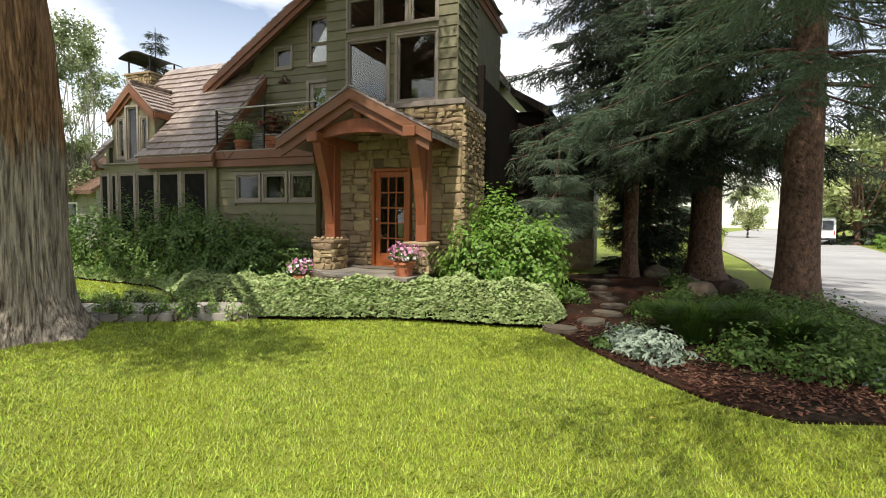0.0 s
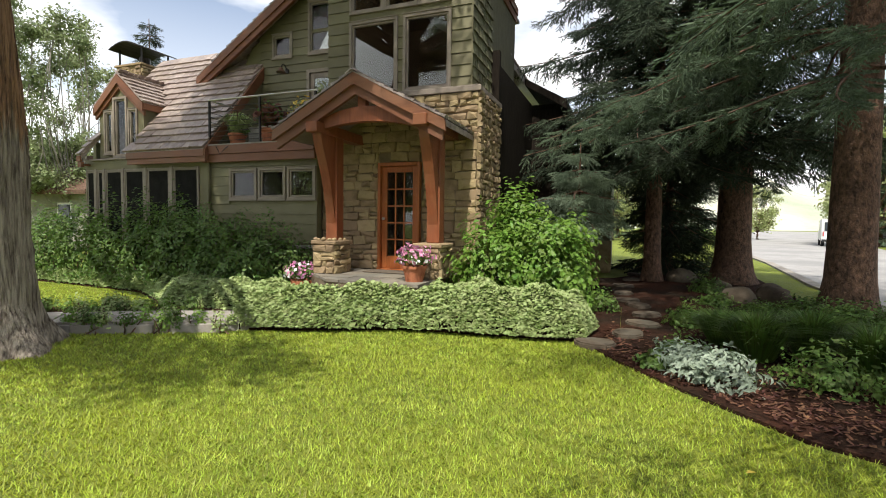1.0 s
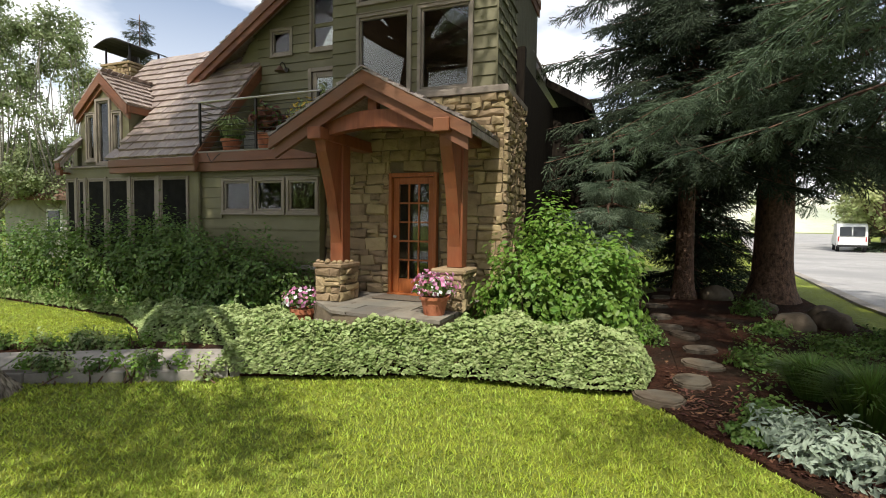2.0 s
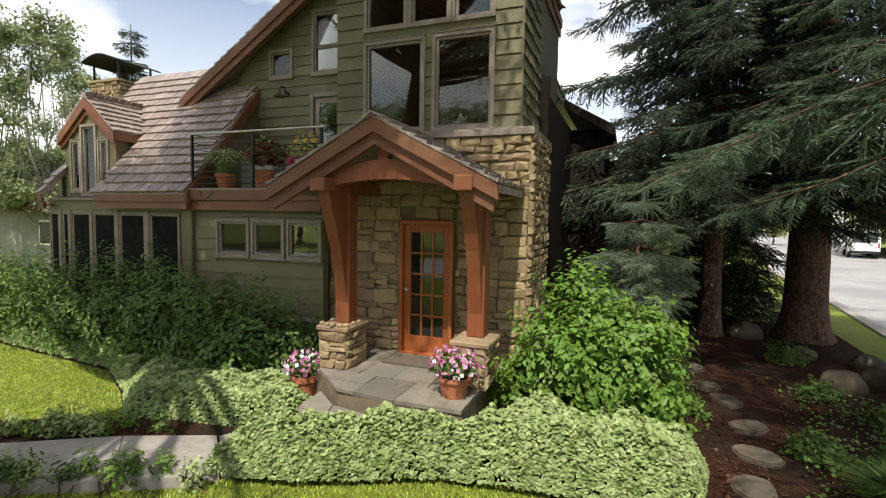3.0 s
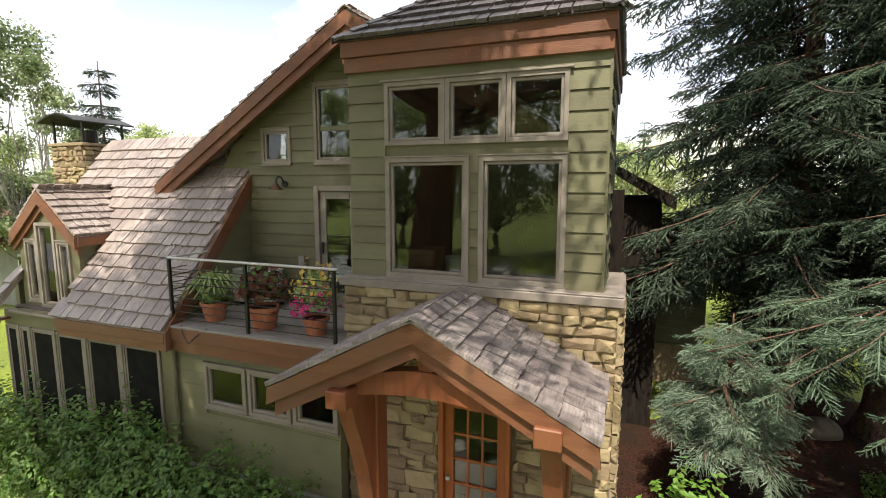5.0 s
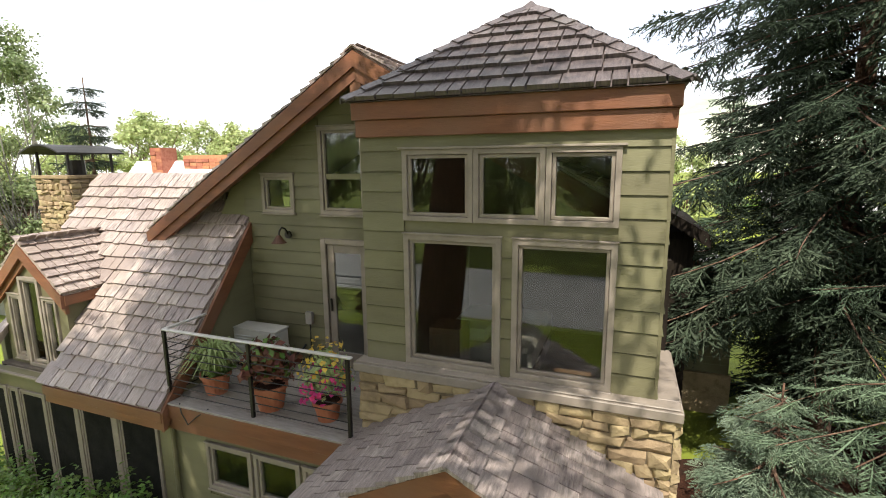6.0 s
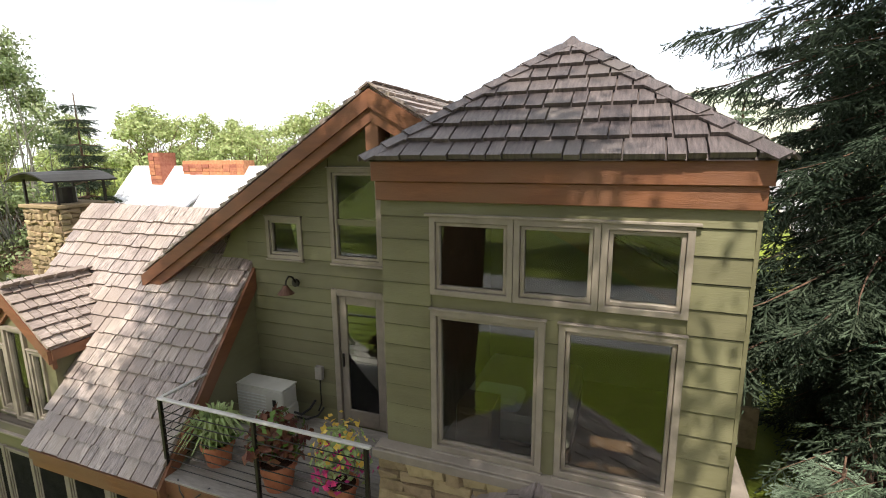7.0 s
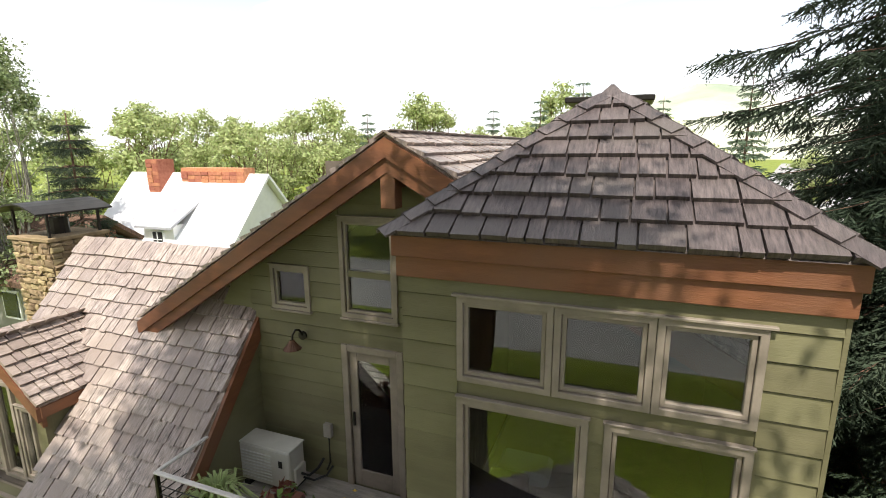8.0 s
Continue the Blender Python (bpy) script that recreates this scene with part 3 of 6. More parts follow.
bmesh.ops.create_cone(bm, cap_ends=True, segments=4, radius1=0.2, radius2=0.02, depth=0.13, matrix=Matrix.Translation((HX, HY, HT + 0.0)) @ Matrix.Rotation(math.pi / 4, 4, "Z"))
part("ridge_cap", bm, M_SLATE, hip)

# belt trim over the stone
part("drip_cap", boxes((-0.92, 1.42, -0.07, -0.01, 6.421, 6.445), bevel=0.004), M_TAUPE, house)
part("trim", boxes((TX0 - 0.10, 2.05, -0.21, 0.0, 3.85, 3.95), (TX0 - 0.08, 2.03, -0.18, 0.0, 3.951, 3.972), bevel=0.008), M_TAUPE, house)
part("trim", boxes((1.7, 2.05, 0.001, 1.4, 3.85, 3.95), (TX1 + 0.03, 2.03, 0.001, 1.4, 3.951, 3.972), bevel=0.008), M_TAUPE, house)

# stone base with the door
SX0, SX1 = -1.45, 1.98
stone_wall = part("stone_wall", wall_cells(bmesh.new(), SX0, SX1, GZ, 3.85, -0.13, 0.05, [(-0.08, 0.84, 0.42, 2.57)]), M_MORTAR, house)
part("stone_wall", boxes((SX1 - 0.25, SX1, 0.051, 1.36, GZ, 3.85)), M_MORTAR, house)


def stone_piece(w, h, d):
    """A rough faced stone with its back at y = 0 and its face towards -y."""
    j = lambda s: rng.normal(0, s)
    c = []
    for x, z in ((0, 0), (w, 0), (w, h), (0, h)):
        c.append((x + j(0.012), 0, z + j(0.012)))
    for x, z in ((0.012, 0.012), (w - 0.012, 0.012), (w - 0.012, h - 0.012), (0.012, h - 0.012)):
        c.append((x + j(0.016), -d + j(0.008), z + j(0.016)))
    c.append((w / 2 + j(0.02), -d - 0.012 + j(0.006), h / 2 + j(0.02)))
    return c, [(0, 1, 5, 4), (1, 2, 6, 5), (2, 3, 7, 6), (3, 0, 4, 7), (4, 5, 8), (5, 6, 8), (6, 7, 8), (7, 4, 8)]


def stonework(parent, u0, u1, z0, z1, m, holes=(), limit=300, wmin=0.15, wmax=0.44, hmin=0.1, hmax=0.24, depth=0.04):
    """Coursed rubble on a face: m takes (u, depth, z) of the face to the world."""
    z, count, vs, fs = z0, 0, [], []
    cells = []
    while z < z1 - 0.03:
        h = min(rng.uniform(hmin, hmax), z1 - z)
        u = u0
        while u < u1 - 0.02:
            w = rng.uniform(wmin, wmax)
            if u1 - u - w < 0.1:
                w = u1 - u
            if h > 0.15 and w < 0.3 and rng.random() < 0.4:
                k = rng.uniform(0.4, 0.6)
                cells += [(u, z, w, h * k), (u, z + h * k, w, h * (1 - k))]
            else:
                cells.append((u, z, w, h))
            u += w
        z += h
    for u, z, w, h in cells:
        for q in holes:
            if q[0] < u + w and u < q[1] and q[2] < z + h and z < q[3]:
                if u < q[0] and q[0] - u > 0.05:
                    w = q[0] - u
                elif u + w > q[1] and u + w - q[1] > 0.05:
                    w, u = u + w - q[1], q[1]
                elif z < q[3] < z + h - 0.03:
                    h, z = z + h - q[3], q[3]
                else:
                    w = 0
        if w < 0.04 or h < 0.03:
            continue
        c, f = stone_piece(w - 0.006, h - 0.006, depth + rng.uniform(-0.018, 0.018))
        c = [m @ Vector((u + 0.003 + x, y, z + 0.003 + zz)) for x, y, zz in c]
        if count < limit:
            me = bpy.data.meshes.new("stone")
            me.from_pydata(c, [], f)
            link("stone", me, M_STONE, parent)
            count += 1
        else:
            k = len(vs)
            vs += c
            fs += [tuple(k + i for i in q) for q in f]
    if vs:
        me = bpy.data.meshes.new("stones")
        me.from_pydata(vs, [], fs)
        tagged(link("stones", me, M_STONEJ, parent), kind="stuff")


FRONT = Matrix.Translation((0, -0.13, 0))
stonework(stone_wall, SX0, SX1, 0.42, 3.85, FRONT, [(-0.10, 0.86, 0.3, 2.59)], 300)
stonework(stone_wall, SX0, SX1, GZ, 0.42, FRONT, [], 0)
SIDE = Matrix.Translation((SX1, 0, 0)) @ Matrix.Rotation(math.pi / 2, 4, "Z")
stonework(stone_wall, -0.16, 1.36, GZ, 3.85, SIDE, [], 0, wmin=0.1, wmax=0.26, hmin=0.07, hmax=0.15, depth=0.06)

# french door
door = part("door", boxes((0.0, 0.06, -0.44, -0.1, 0.42, 2.57), (0.86, 0.92, -0.44, -0.1, 0.42, 2.57), (0.06, 0.86, -0.44, -0.1, 2.50, 2.57), bevel=0.006), M_DOOR, house, "orange stained door frame")
leaf_frame = part("door_leaf", boxes((0.065, 0.175, -0.36, -0.31, 0.45, 2.495), (0.745, 0.855, -0.36, -0.31, 0.45, 2.495), (0.176, 0.744, -0.36, -0.31, 2.38, 2.495), (0.176, 0.744, -0.36, -0.31, 0.45, 0.70), bevel=0.005), M_DOOR, door)
for i in range(1, 3):
    x = 0.175 + 0.19 * i
    part("glazing_bar", boxes((x - 0.014, x + 0.014, -0.355, -0.32, 0.70, 2.38)), M_DOOR, door)
for k in range(1, 5):
    z = 0.70 + 1.68 / 5 * k
    part("glazing_bar", boxes((0.176, 0.744, -0.357, -0.318, z - 0.014, z + 0.014)), M_DOOR, door)
for i in range(3):
    for k in range(5):
        p = part("pane", boxes((0.175 + 0.19 * i + 0.012, 0.175 + 0.19 * (i + 1) - 0.012, -0.338, -0.333, 0.70 + 0.336 * k + 0.012, 0.70 + 0.336 * (k + 1) - 0.012)), M_GLASS, door)
        p.visible_shadow = False
bm = bmesh.new()
bmesh.ops.create_uvsphere(bm, u_segments=10, v_segments=8, radius=0.032, matrix=Matrix.Translation((0.12, -0.41, 1.45)))
tube(bm, [(0.12, -0.36, 1.45), (0.12, -0.40, 1.45)], 0.015)
part("door_knob", bm, M_RAILTOP, door, "round polished steel knob")
part("threshold", boxes((0.0, 0.92, -0.47, -0.2, 0.405, 0.449), bevel=0.005), M_DOOR, door)
door.location = (-0.08, 0.2, 0)
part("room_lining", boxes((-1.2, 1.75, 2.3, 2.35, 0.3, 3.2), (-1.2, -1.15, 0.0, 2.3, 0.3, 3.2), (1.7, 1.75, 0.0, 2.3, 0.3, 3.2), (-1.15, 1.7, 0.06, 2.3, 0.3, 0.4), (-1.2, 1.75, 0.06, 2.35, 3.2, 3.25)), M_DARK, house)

# ---- low wing: boarded wall with three windows, balcony over it ----
sw = [(-3.80, -3.02), (-2.98, -2.24), (-2.2, -1.47)]
low = part("wing_wall", wall_cells(bmesh.new(), -4.46, SX0, GZ, 2.95, WY, WY + 0.14, [(a, b, 1.84, 2.53) for a, b in sw]), M_GREEN, house)
clapboards(low, -4.44, SX0, GZ + 0.1, 2.68, WY, [(-3.80, -1.47, 1.84, 2.53)], 0.21)
for a, b in sw:
    window(house, a, b, 1.84, 2.53, WY, 0.055, 0.045)
part("corner_post", boxes((-4.52, -4.40, WY - 0.05, WY + 0.05, GZ, 2.68), bevel=0.006), M_GREEN, low)
bm = tube(bmesh.new(), [(-4.36, WY - 0.07, 2.68), (-4.36, WY - 0.07, 0.0)], 0.035)
part("downspout", bm, M_GREEN, low)
part("room_lining", boxes((-8.6, -1.5, 1.25, 1.3, GZ, 2.9), (-8.6, -1.5, -0.19, 1.25, 0.2, 0.3), (-8.6, -1.5, -0.19, 1.3, 2.9, 2.94), (-1.52, -1.47, -0.19, 1.25, 0.3, 2.9), (-8.6, -8.55, -0.19, 1.25, 0.3, 2.9)), M_DARK, house)

part("foundation_ledge", boxes((-4.4, SX0 - 0.01, WY - 0.11, WY - 0.032, 0.8, 0.87), bevel=0.008), M_CONC, low, "pale concrete ledge")
balcony = part("balcony", boxes((-4.48, SX0 - 0.01, -0.46, BW - 0.01, 2.95, 3.05)), M_FLAG, house, "grey balcony deck")
for k in range(9):
    y = -0.5 + k * 0.205
    part("deck_board", boxes((-4.5, SX0 - 0.012, y, y + 0.198, 3.051, 3.08), bevel=0.004), mat("grey_deck_board", (0.2, 0.175, 0.15), (0.3, 0.27, 0.24), 5, 0.8, 0.4, 30, (1, 6, 6)) if k == 0 else bpy.data.materials["grey_deck_board"], balcony)
for b in ((-4.5, SX0 + 0.02, -0.5, -0.43, 2.86, 3.05), (-4.48, SX0 + 0.02, -0.47, -0.41, 2.68, 2.858)):
    part("fascia", boxes(b, bevel=0.006), M_CEDAR, house)
rail = part("railing", boxes((-4.36, SX0 + 0.05, -0.42, -0.36, 4.075, 4.105), bevel=0.01), M_RAILTOP, house, "silver cap rail")
part("cap_rail", boxes((-4.37, -4.31, -0.359, 0.42, 4.075, 4.105), bevel=0.01), M_RAILTOP, rail)
for x in (-4.335, -2.9, -1.46):
    part("rail_post", boxes((x - 0.022, x + 0.022, -0.412, -0.368, 3.05, 4.074), bevel=0.004), M_METAL, rail)
for k in range(8):
    z = 3.17 + 0.108 * k
    part("rail_bar", tube(bmesh.new(), [(-4.33, -0.39, z), (-1.46, -0.39, z)], 0.007, 6), M_METAL, rail)
    part("rail_bar", tube(bmesh.new(), [(-4.335, -0.39, z), (-4.335, 0.4 - 0.07 * k, z)], 0.007, 6), M_METAL, rail)

# upper gable wall behind the balcony, and the main roof
def gable_ends(z):
    d = (RIDGE_Z - 0.25 - z) / RS
    return RIDGE_X - d, RIDGE_X + d


g_holes = [(-4.02, -3.40, 5.52, 6.13), (-2.92, -2.12, 5.52, 6.82), (-2.95, -2.06, 3.08, 5.15)]
bm = wall_cells(bmesh.new(), -4.40, TX0 + 0.02, 3.0, 6.05, BW, BW + 0.14, g_holes[:1] + [(-2.92, -2.12, 5.52, 6.05), g_holes[2]])
gable = part("gable_wall", bm, M_GREEN, house)
bm = prism(bmesh.new(), [(-5.2, 5.0), (-4.401, 5.0), (-4.401, 6.05), (-4.68, 5.9)], "y", BW, BW + 0.14)
prism(bm, [(-4.68, 6.051), (-2.921, 6.051), (-2.921, 7.2), (-2.95, 7.2)], "y", BW, BW + 0.14)
part("gable_wall", bm, M_GREEN, house)
bm = prism(bmesh.new(), [(-2.921, 6.821), (-2.119, 6.821), (-2.119, 7.5), (-2.921, 7.2)], "y", BW, BW + 0.14)
prism(bm, [(-2.118, 6.051), (TX0 + 0.02, 6.051), (TX0 + 0.02, 7.1), (-2.118, 7.5)], "y", BW, BW + 0.14)
part("gable_wall", bm, M_GREEN, house)
clapboards(gable, -4.40, TX0, 3.08, 7.6, BW, g_holes, 0.205, top=gable_ends)
window(house, *g_holes[0], BW, 0.055, 0.045)
window(house, *g_holes[1], BW, 0.06, 0.045)
bdoor = part("balcony_door", boxes((-2.95, -2.86, BW - 0.06, BW + 0.08, 3.08, 5.15), (-2.15, -2.06, BW - 0.06, BW + 0.08, 3.08, 5.15), (-2.859, -2.151, BW - 0.06, BW + 0.08, 5.06, 5.15), bevel=0.006), M_TAUPE, house, "taupe framed glazed balcony door")
part("door_leaf", boxes((-2.855, -2.74, BW - 0.02, BW + 0.03, 3.09, 5.055), (-2.27, -2.155, BW - 0.02, BW + 0.03, 3.09, 5.055), (-2.739, -2.271, BW - 0.02, BW + 0.03, 4.93, 5.055), (-2.739, -2.271, BW - 0.02, BW + 0.03, 3.09, 3.33), bevel=0.005), M_TAUPE, bdoor)
p = part("pane", boxes((-2.739, -2.271, BW, BW + 0.006, 3.33, 4.93)), M_GLASS, bdoor)
p.visible_shadow = False
part("door_handle", boxes((-2.82, -2.79, BW - 0.06, BW - 0.03, 4.0, 4.2), bevel=0.006), M_METAL, bdoor)
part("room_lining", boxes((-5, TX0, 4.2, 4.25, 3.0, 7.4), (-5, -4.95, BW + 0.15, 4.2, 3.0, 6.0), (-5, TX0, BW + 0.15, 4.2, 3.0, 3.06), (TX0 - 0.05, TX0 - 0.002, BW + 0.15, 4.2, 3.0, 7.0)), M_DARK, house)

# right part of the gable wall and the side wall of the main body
# Near-black wall colour stands in for the deep shade beside the tower.
M_DARKW = mat("shade_dark_shingle", (0.012, 0.009, 0.007), (0.026, 0.02, 0.014), 5, 0.9, 0.4, 50, (3, 3, 0.6), rnd=0.2, spec=0.1)
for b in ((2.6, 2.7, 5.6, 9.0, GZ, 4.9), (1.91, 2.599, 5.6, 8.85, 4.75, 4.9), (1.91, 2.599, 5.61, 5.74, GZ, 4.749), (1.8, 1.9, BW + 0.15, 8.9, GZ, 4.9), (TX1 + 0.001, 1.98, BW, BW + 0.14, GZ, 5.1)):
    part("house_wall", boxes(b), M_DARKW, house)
for b in ((-6.0, 2.59, 8.86, 9.0, GZ, 4.74), (-8.72, -8.6, -0.1, 3.0, GZ, 3.4), (-8.59, -6.101, 2.9, 3.0, GZ, 3.4), (-6.1, -6.0, 3.0, 9.0, GZ, 5.2)):
    hw = part("house_wall", boxes(b), M_GREENS, house)
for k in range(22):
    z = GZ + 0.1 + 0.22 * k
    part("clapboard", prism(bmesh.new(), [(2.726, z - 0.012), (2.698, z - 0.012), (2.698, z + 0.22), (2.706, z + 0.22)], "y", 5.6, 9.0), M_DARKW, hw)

LX, RX, RSR = -6.22, 1.75, 0.575
lz, rz = RIDGE_Z - RS * (RIDGE_X - LX), RIDGE_Z - RSR * (RX - RIDGE_X)
RY0, RY1 = 1.0, 9.4
th = 0.16
# Rear roof shares the wall's darkened colour, as if lying in shade.
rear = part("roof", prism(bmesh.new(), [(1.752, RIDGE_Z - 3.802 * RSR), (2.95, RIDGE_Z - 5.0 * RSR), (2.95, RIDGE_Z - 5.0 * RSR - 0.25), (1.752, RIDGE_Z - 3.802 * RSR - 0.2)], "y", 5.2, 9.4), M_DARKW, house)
roof = part("roof", prism(bmesh.new(), [(LX, lz), (RIDGE_X, RIDGE_Z), (RX, rz), (RX, rz - th), (RIDGE_X, RIDGE_Z - th), (LX, lz - th)], "y", RY0 + 0.03, RY1), M_SHAKES, house, "weathered cedar shake main roof")
for d0, d1, w0, w1 in ((0.0, 0.03, 0.03, 0.24), (0.035, 0.09, 0.2, 0.40)):
    for sx, ex, ez in ((-1, LX, lz), (1, RX, rz)):
        part("barge_board", prism(bmesh.new(), [(ex, ez - w0), (RIDGE_X, RIDGE_Z - w0), (RIDGE_X, RIDGE_Z - w1), (ex, ez - w1 + 0.02)], "y", RY0 + d0 - 0.03, RY0 + d1), M_CEDAR, roof)
part("king_post", boxes((RIDGE_X - 0.09, RIDGE_X + 0.09, RY0 + 0.02, RY0 + 0.2, 6.98, 7.42), bevel=0.008), M_CEDAR, roof)
part("purlin", boxes((RIDGE_X - 0.08, RIDGE_X + 0.08, RY0 + 0.03, BW + 0.1, 7.2, 7.4), bevel=0.008), M_CEDAR, roof)
sl = math.hypot(RIDGE_X - LX, RIDGE_Z - lz)
sr = math.hypot(RX - RIDGE_X, RIDGE_Z - rz)
shakes(roof, (LX, RY1, lz), (0, -1, 0), (1, 0, RS), RY1 - RY0, sl, lambda a, b: b < sl - 0.02, 0.205, M_SHAKE, M_SHAKES, 150, near=lambda a, b: RY1 - RY0 - a)
shakes(roof, (RX, RY0, rz), (0, 1, 0), (-1, 0, RSR), RY1 - RY0, sr, lambda a, b: b < sr - 0.02, 0.205, M_SHAKE, M_SHAKES, 140, near=lambda a, b: a)
for k in range(40):
    for sg in (-1, 1):
        m = Matrix.Translation((RIDGE_X, RY0 + 0.2 * k, RIDGE_Z + 0.03)) @ Matrix.Rotation(sg * 0.55, 4, "Y")
        bm = boxes((0 if sg > 0 else -0.14, 0.14 if sg > 0 else 0, -0.03, 0.24, 0, 0.022))
        bmesh.ops.transform(bm, matrix=m, verts=bm.verts)
        part("ridge_cap", bm, M_SHAKE, roof)

# ---- low wing roof ----
EY, EZ, VY, VZ = -0.57, 2.99, 1.80, 5.94
WX0, WX1 = -8.62, -4.33
ws = (VZ - EZ) / (VY - EY)
wl = math.hypot(VY - EY, VZ - EZ)
DX, DZ, DW = -7.64, 5.07, 0.89      # dormer centre, ridge, half width
DS = 0.88
DY, DWY = -0.17, -0.09             # dormer roof edge and wall
wsec = [(EY, EZ), (VY, VZ), (2 * VY - EY, EZ), (2 * VY - EY, EZ - 0.12), (VY, VZ - 0.14), (EY, EZ - 0.12)]
YM = EY + (DZ - 0.1 - EZ) / ws
mid = [(YM, EZ + (YM - EY) * ws), (VY, VZ), (2 * VY - EY, EZ), (2 * VY - EY, EZ - 0.12), (VY, VZ - 0.14), (YM, EZ + (YM - EY) * ws - 0.12)]
bm = prism(bmesh.new(), wsec, "x", WX0, DX - 0.82)
prism(bm, wsec, "x", DX + 0.82, WX1)
prism(bm, mid, "x", DX - 0.819, DX + 0.819)
wing_roof = part("roof", bm, M_SHAKES, house, "weathered cedar shake wing roof")
def clear_of_dormer(a, b):
    x, z = WX0 + a, EZ + b * (VZ - EZ) / wl
    return not (abs(x - DX) < 0.86 and z < DZ - DS * abs(x - DX) + 0.06)


shakes(wing_roof, (WX0, EY, EZ), (1, 0, 0), (0, 1, ws), WX1 - WX0, wl, lambda a, b: b < wl and a < WX1 - WX0 - 0.03 and clear_of_dormer(a, b), 0.245, M_SHAKE, M_SHAKES, 300, near=lambda a, b: -a, widths=(0.15, 0.19, 0.23, 0.27, 0.32))
for k in range(24):
    for sg in (-1, 1):
        m = Matrix.Translation((WX0 + 0.2 * k, VY, VZ + 0.035)) @ Matrix.Rotation(-sg * 0.85, 4, "X")
        bm = boxes((-0.02, 0.22, 0 if sg > 0 else -0.13, 0.13 if sg > 0 else 0, 0, 0.022))
        bmesh.ops.transform(bm, matrix=m, verts=bm.verts)
        part("ridge_cap", bm, M_SHAKE, wing_roof)
for x0, x1 in ((WX0, DX - 0.83), (DX + 0.83, WX1 + 0.02)):
    part("eave_board", boxes((x0, x1, EY - 0.03, EY + 0.03, EZ - 0.17, EZ - 0.02), bevel=0.005), M_CEDAR, wing_roof)
    part("eave_board", boxes((x0, x1, EY + 0.0, EY + 0.07, EZ - 0.30, EZ - 0.172), bevel=0.005), M_CEDAR, wing_roof)
    part("soffit", boxes((x0, x1, EY + 0.07, WY, EZ - 0.26, EZ - 0.22)), M_CEDAR, wing_roof)
part("barge_board", prism(bmesh.new(), [(EY - 0.02, EZ - 0.02), (BW - 0.03, EZ + (BW - 0.03 - EY) * ws - 0.02), (BW - 0.03, EZ + (BW - 0.03 - EY) * ws - 0.34), (EY - 0.02, EZ - 0.30)], "x", WX1, WX1 + 0.05), M_CEDAR, wing_roof)
part("end_wall", prism(bmesh.new(), [(-0.34, 3.0), (BW - 0.005, 3.0), (BW - 0.005, EZ + (BW - EY) * ws - 0.3), (-0.34, 3.12)], "x", WX1 - 0.14, WX1 - 0.02), M_GREEN, house)

# Near-black colour for sheets that make the sunroom glass look shaded.
M_DARKPANE = mat("shaded_pane_dark", (0.008, 0.008, 0.007), (0.018, 0.017, 0.015), 4, 0.8, 0.3, 300, spec=0.06)
# sunroom glazing under the wing roof
glz = [(-8.62, -8.27), (-8.21, -7.95), (-7.89, -7.26), (-7.2, -6.49), (-6.41, -5.64), (-5.54, -4.72)]
part("wing_wall", boxes((-8.66, -4.47, WY, WY + 0.12, GZ, 0.6), (-8.66, -4.47, WY + 0.0, WY + 0.12, 2.62, 2.9), (-4.715, -4.53, WY, WY + 0.12, 0.601, 2.619)), M_GREEN, house)
for a, b in glz:
    w = window(house, a, b, 0.6, 2.62, WY, 0.035, 0.03, sill=False)
    # Solid dark sheet added before each pane in place of shade.
    part("insect_screen", boxes((a + 0.045, b - 0.045, WY - 0.012, WY - 0.008, 0.645, 2.575)), M_DARKPANE, w, "flat dark sheet standing in for shaded glass")
for (a, b), (c, d) in zip(glz, glz[1:]):
    part("mullion", boxes((b - 0.001, c + 0.001, WY - 0.045, WY + 0.08, 0.6, 2.64), bevel=0.006), M_TAUPE, house)

# dormer
part("dormer_wall", prism(bmesh.new(), [(DX - 0.82, 2.9), (DX - 0.62, 2.9), (DX - 0.62, 4.31), (DX - 0.82, 4.31)], "y", DWY, DWY + 0.1), M_GREEN, house)
part("dormer_wall", prism(bmesh.new(), [(DX + 0.62, 2.9), (DX + 0.82, 2.9), (DX + 0.82, 4.31), (DX + 0.62, 4.31)], "y", DWY, DWY + 0.1), M_GREEN, house)
part("dormer_wall", prism(bmesh.new(), [(DX - 0.26, 4.50), (DX + 0.26, 4.50), (DX + 0.2, 4.78), (DX, 4.92), (DX - 0.2, 4.78)], "y", DWY, DWY + 0.1), M_GREEN, house)
part("dormer_wall", prism(bmesh.new(), [(DX - 0.62, 4.18), (DX - 0.26, 4.18), (DX - 0.26, 4.70), (DX - 0.62, 4.36)], "y", DWY, DWY + 0.1), M_GREEN, house)
part("dormer_wall", prism(bmesh.new(), [(DX + 0.26, 4.18), (DX + 0.62, 4.18), (DX + 0.62, 4.36), (DX + 0.26, 4.70)], "y", DWY, DWY + 0.1), M_GREEN, house)
for b in ((DX - 0.62, DX - 0.26, DWY, DWY + 0.1, 2.9, 3.05), (DX + 0.26, DX + 0.62, DWY, DWY + 0.1, 2.9, 3.05), (DX - 0.82, DX - 0.74, DWY + 0.101, 0.7, 2.95, 4.31), (DX + 0.74, DX + 0.82, DWY + 0.101, 0.7, 2.95, 4.31)):
    part("dormer_wall", boxes(b), M_GREEN, house)
part("window_sill", boxes((DX - 0.815, DX + 0.815, WY - 0.05, DWY + 0.09, 2.86, 2.897), bevel=0.006), M_TAUPE, house)
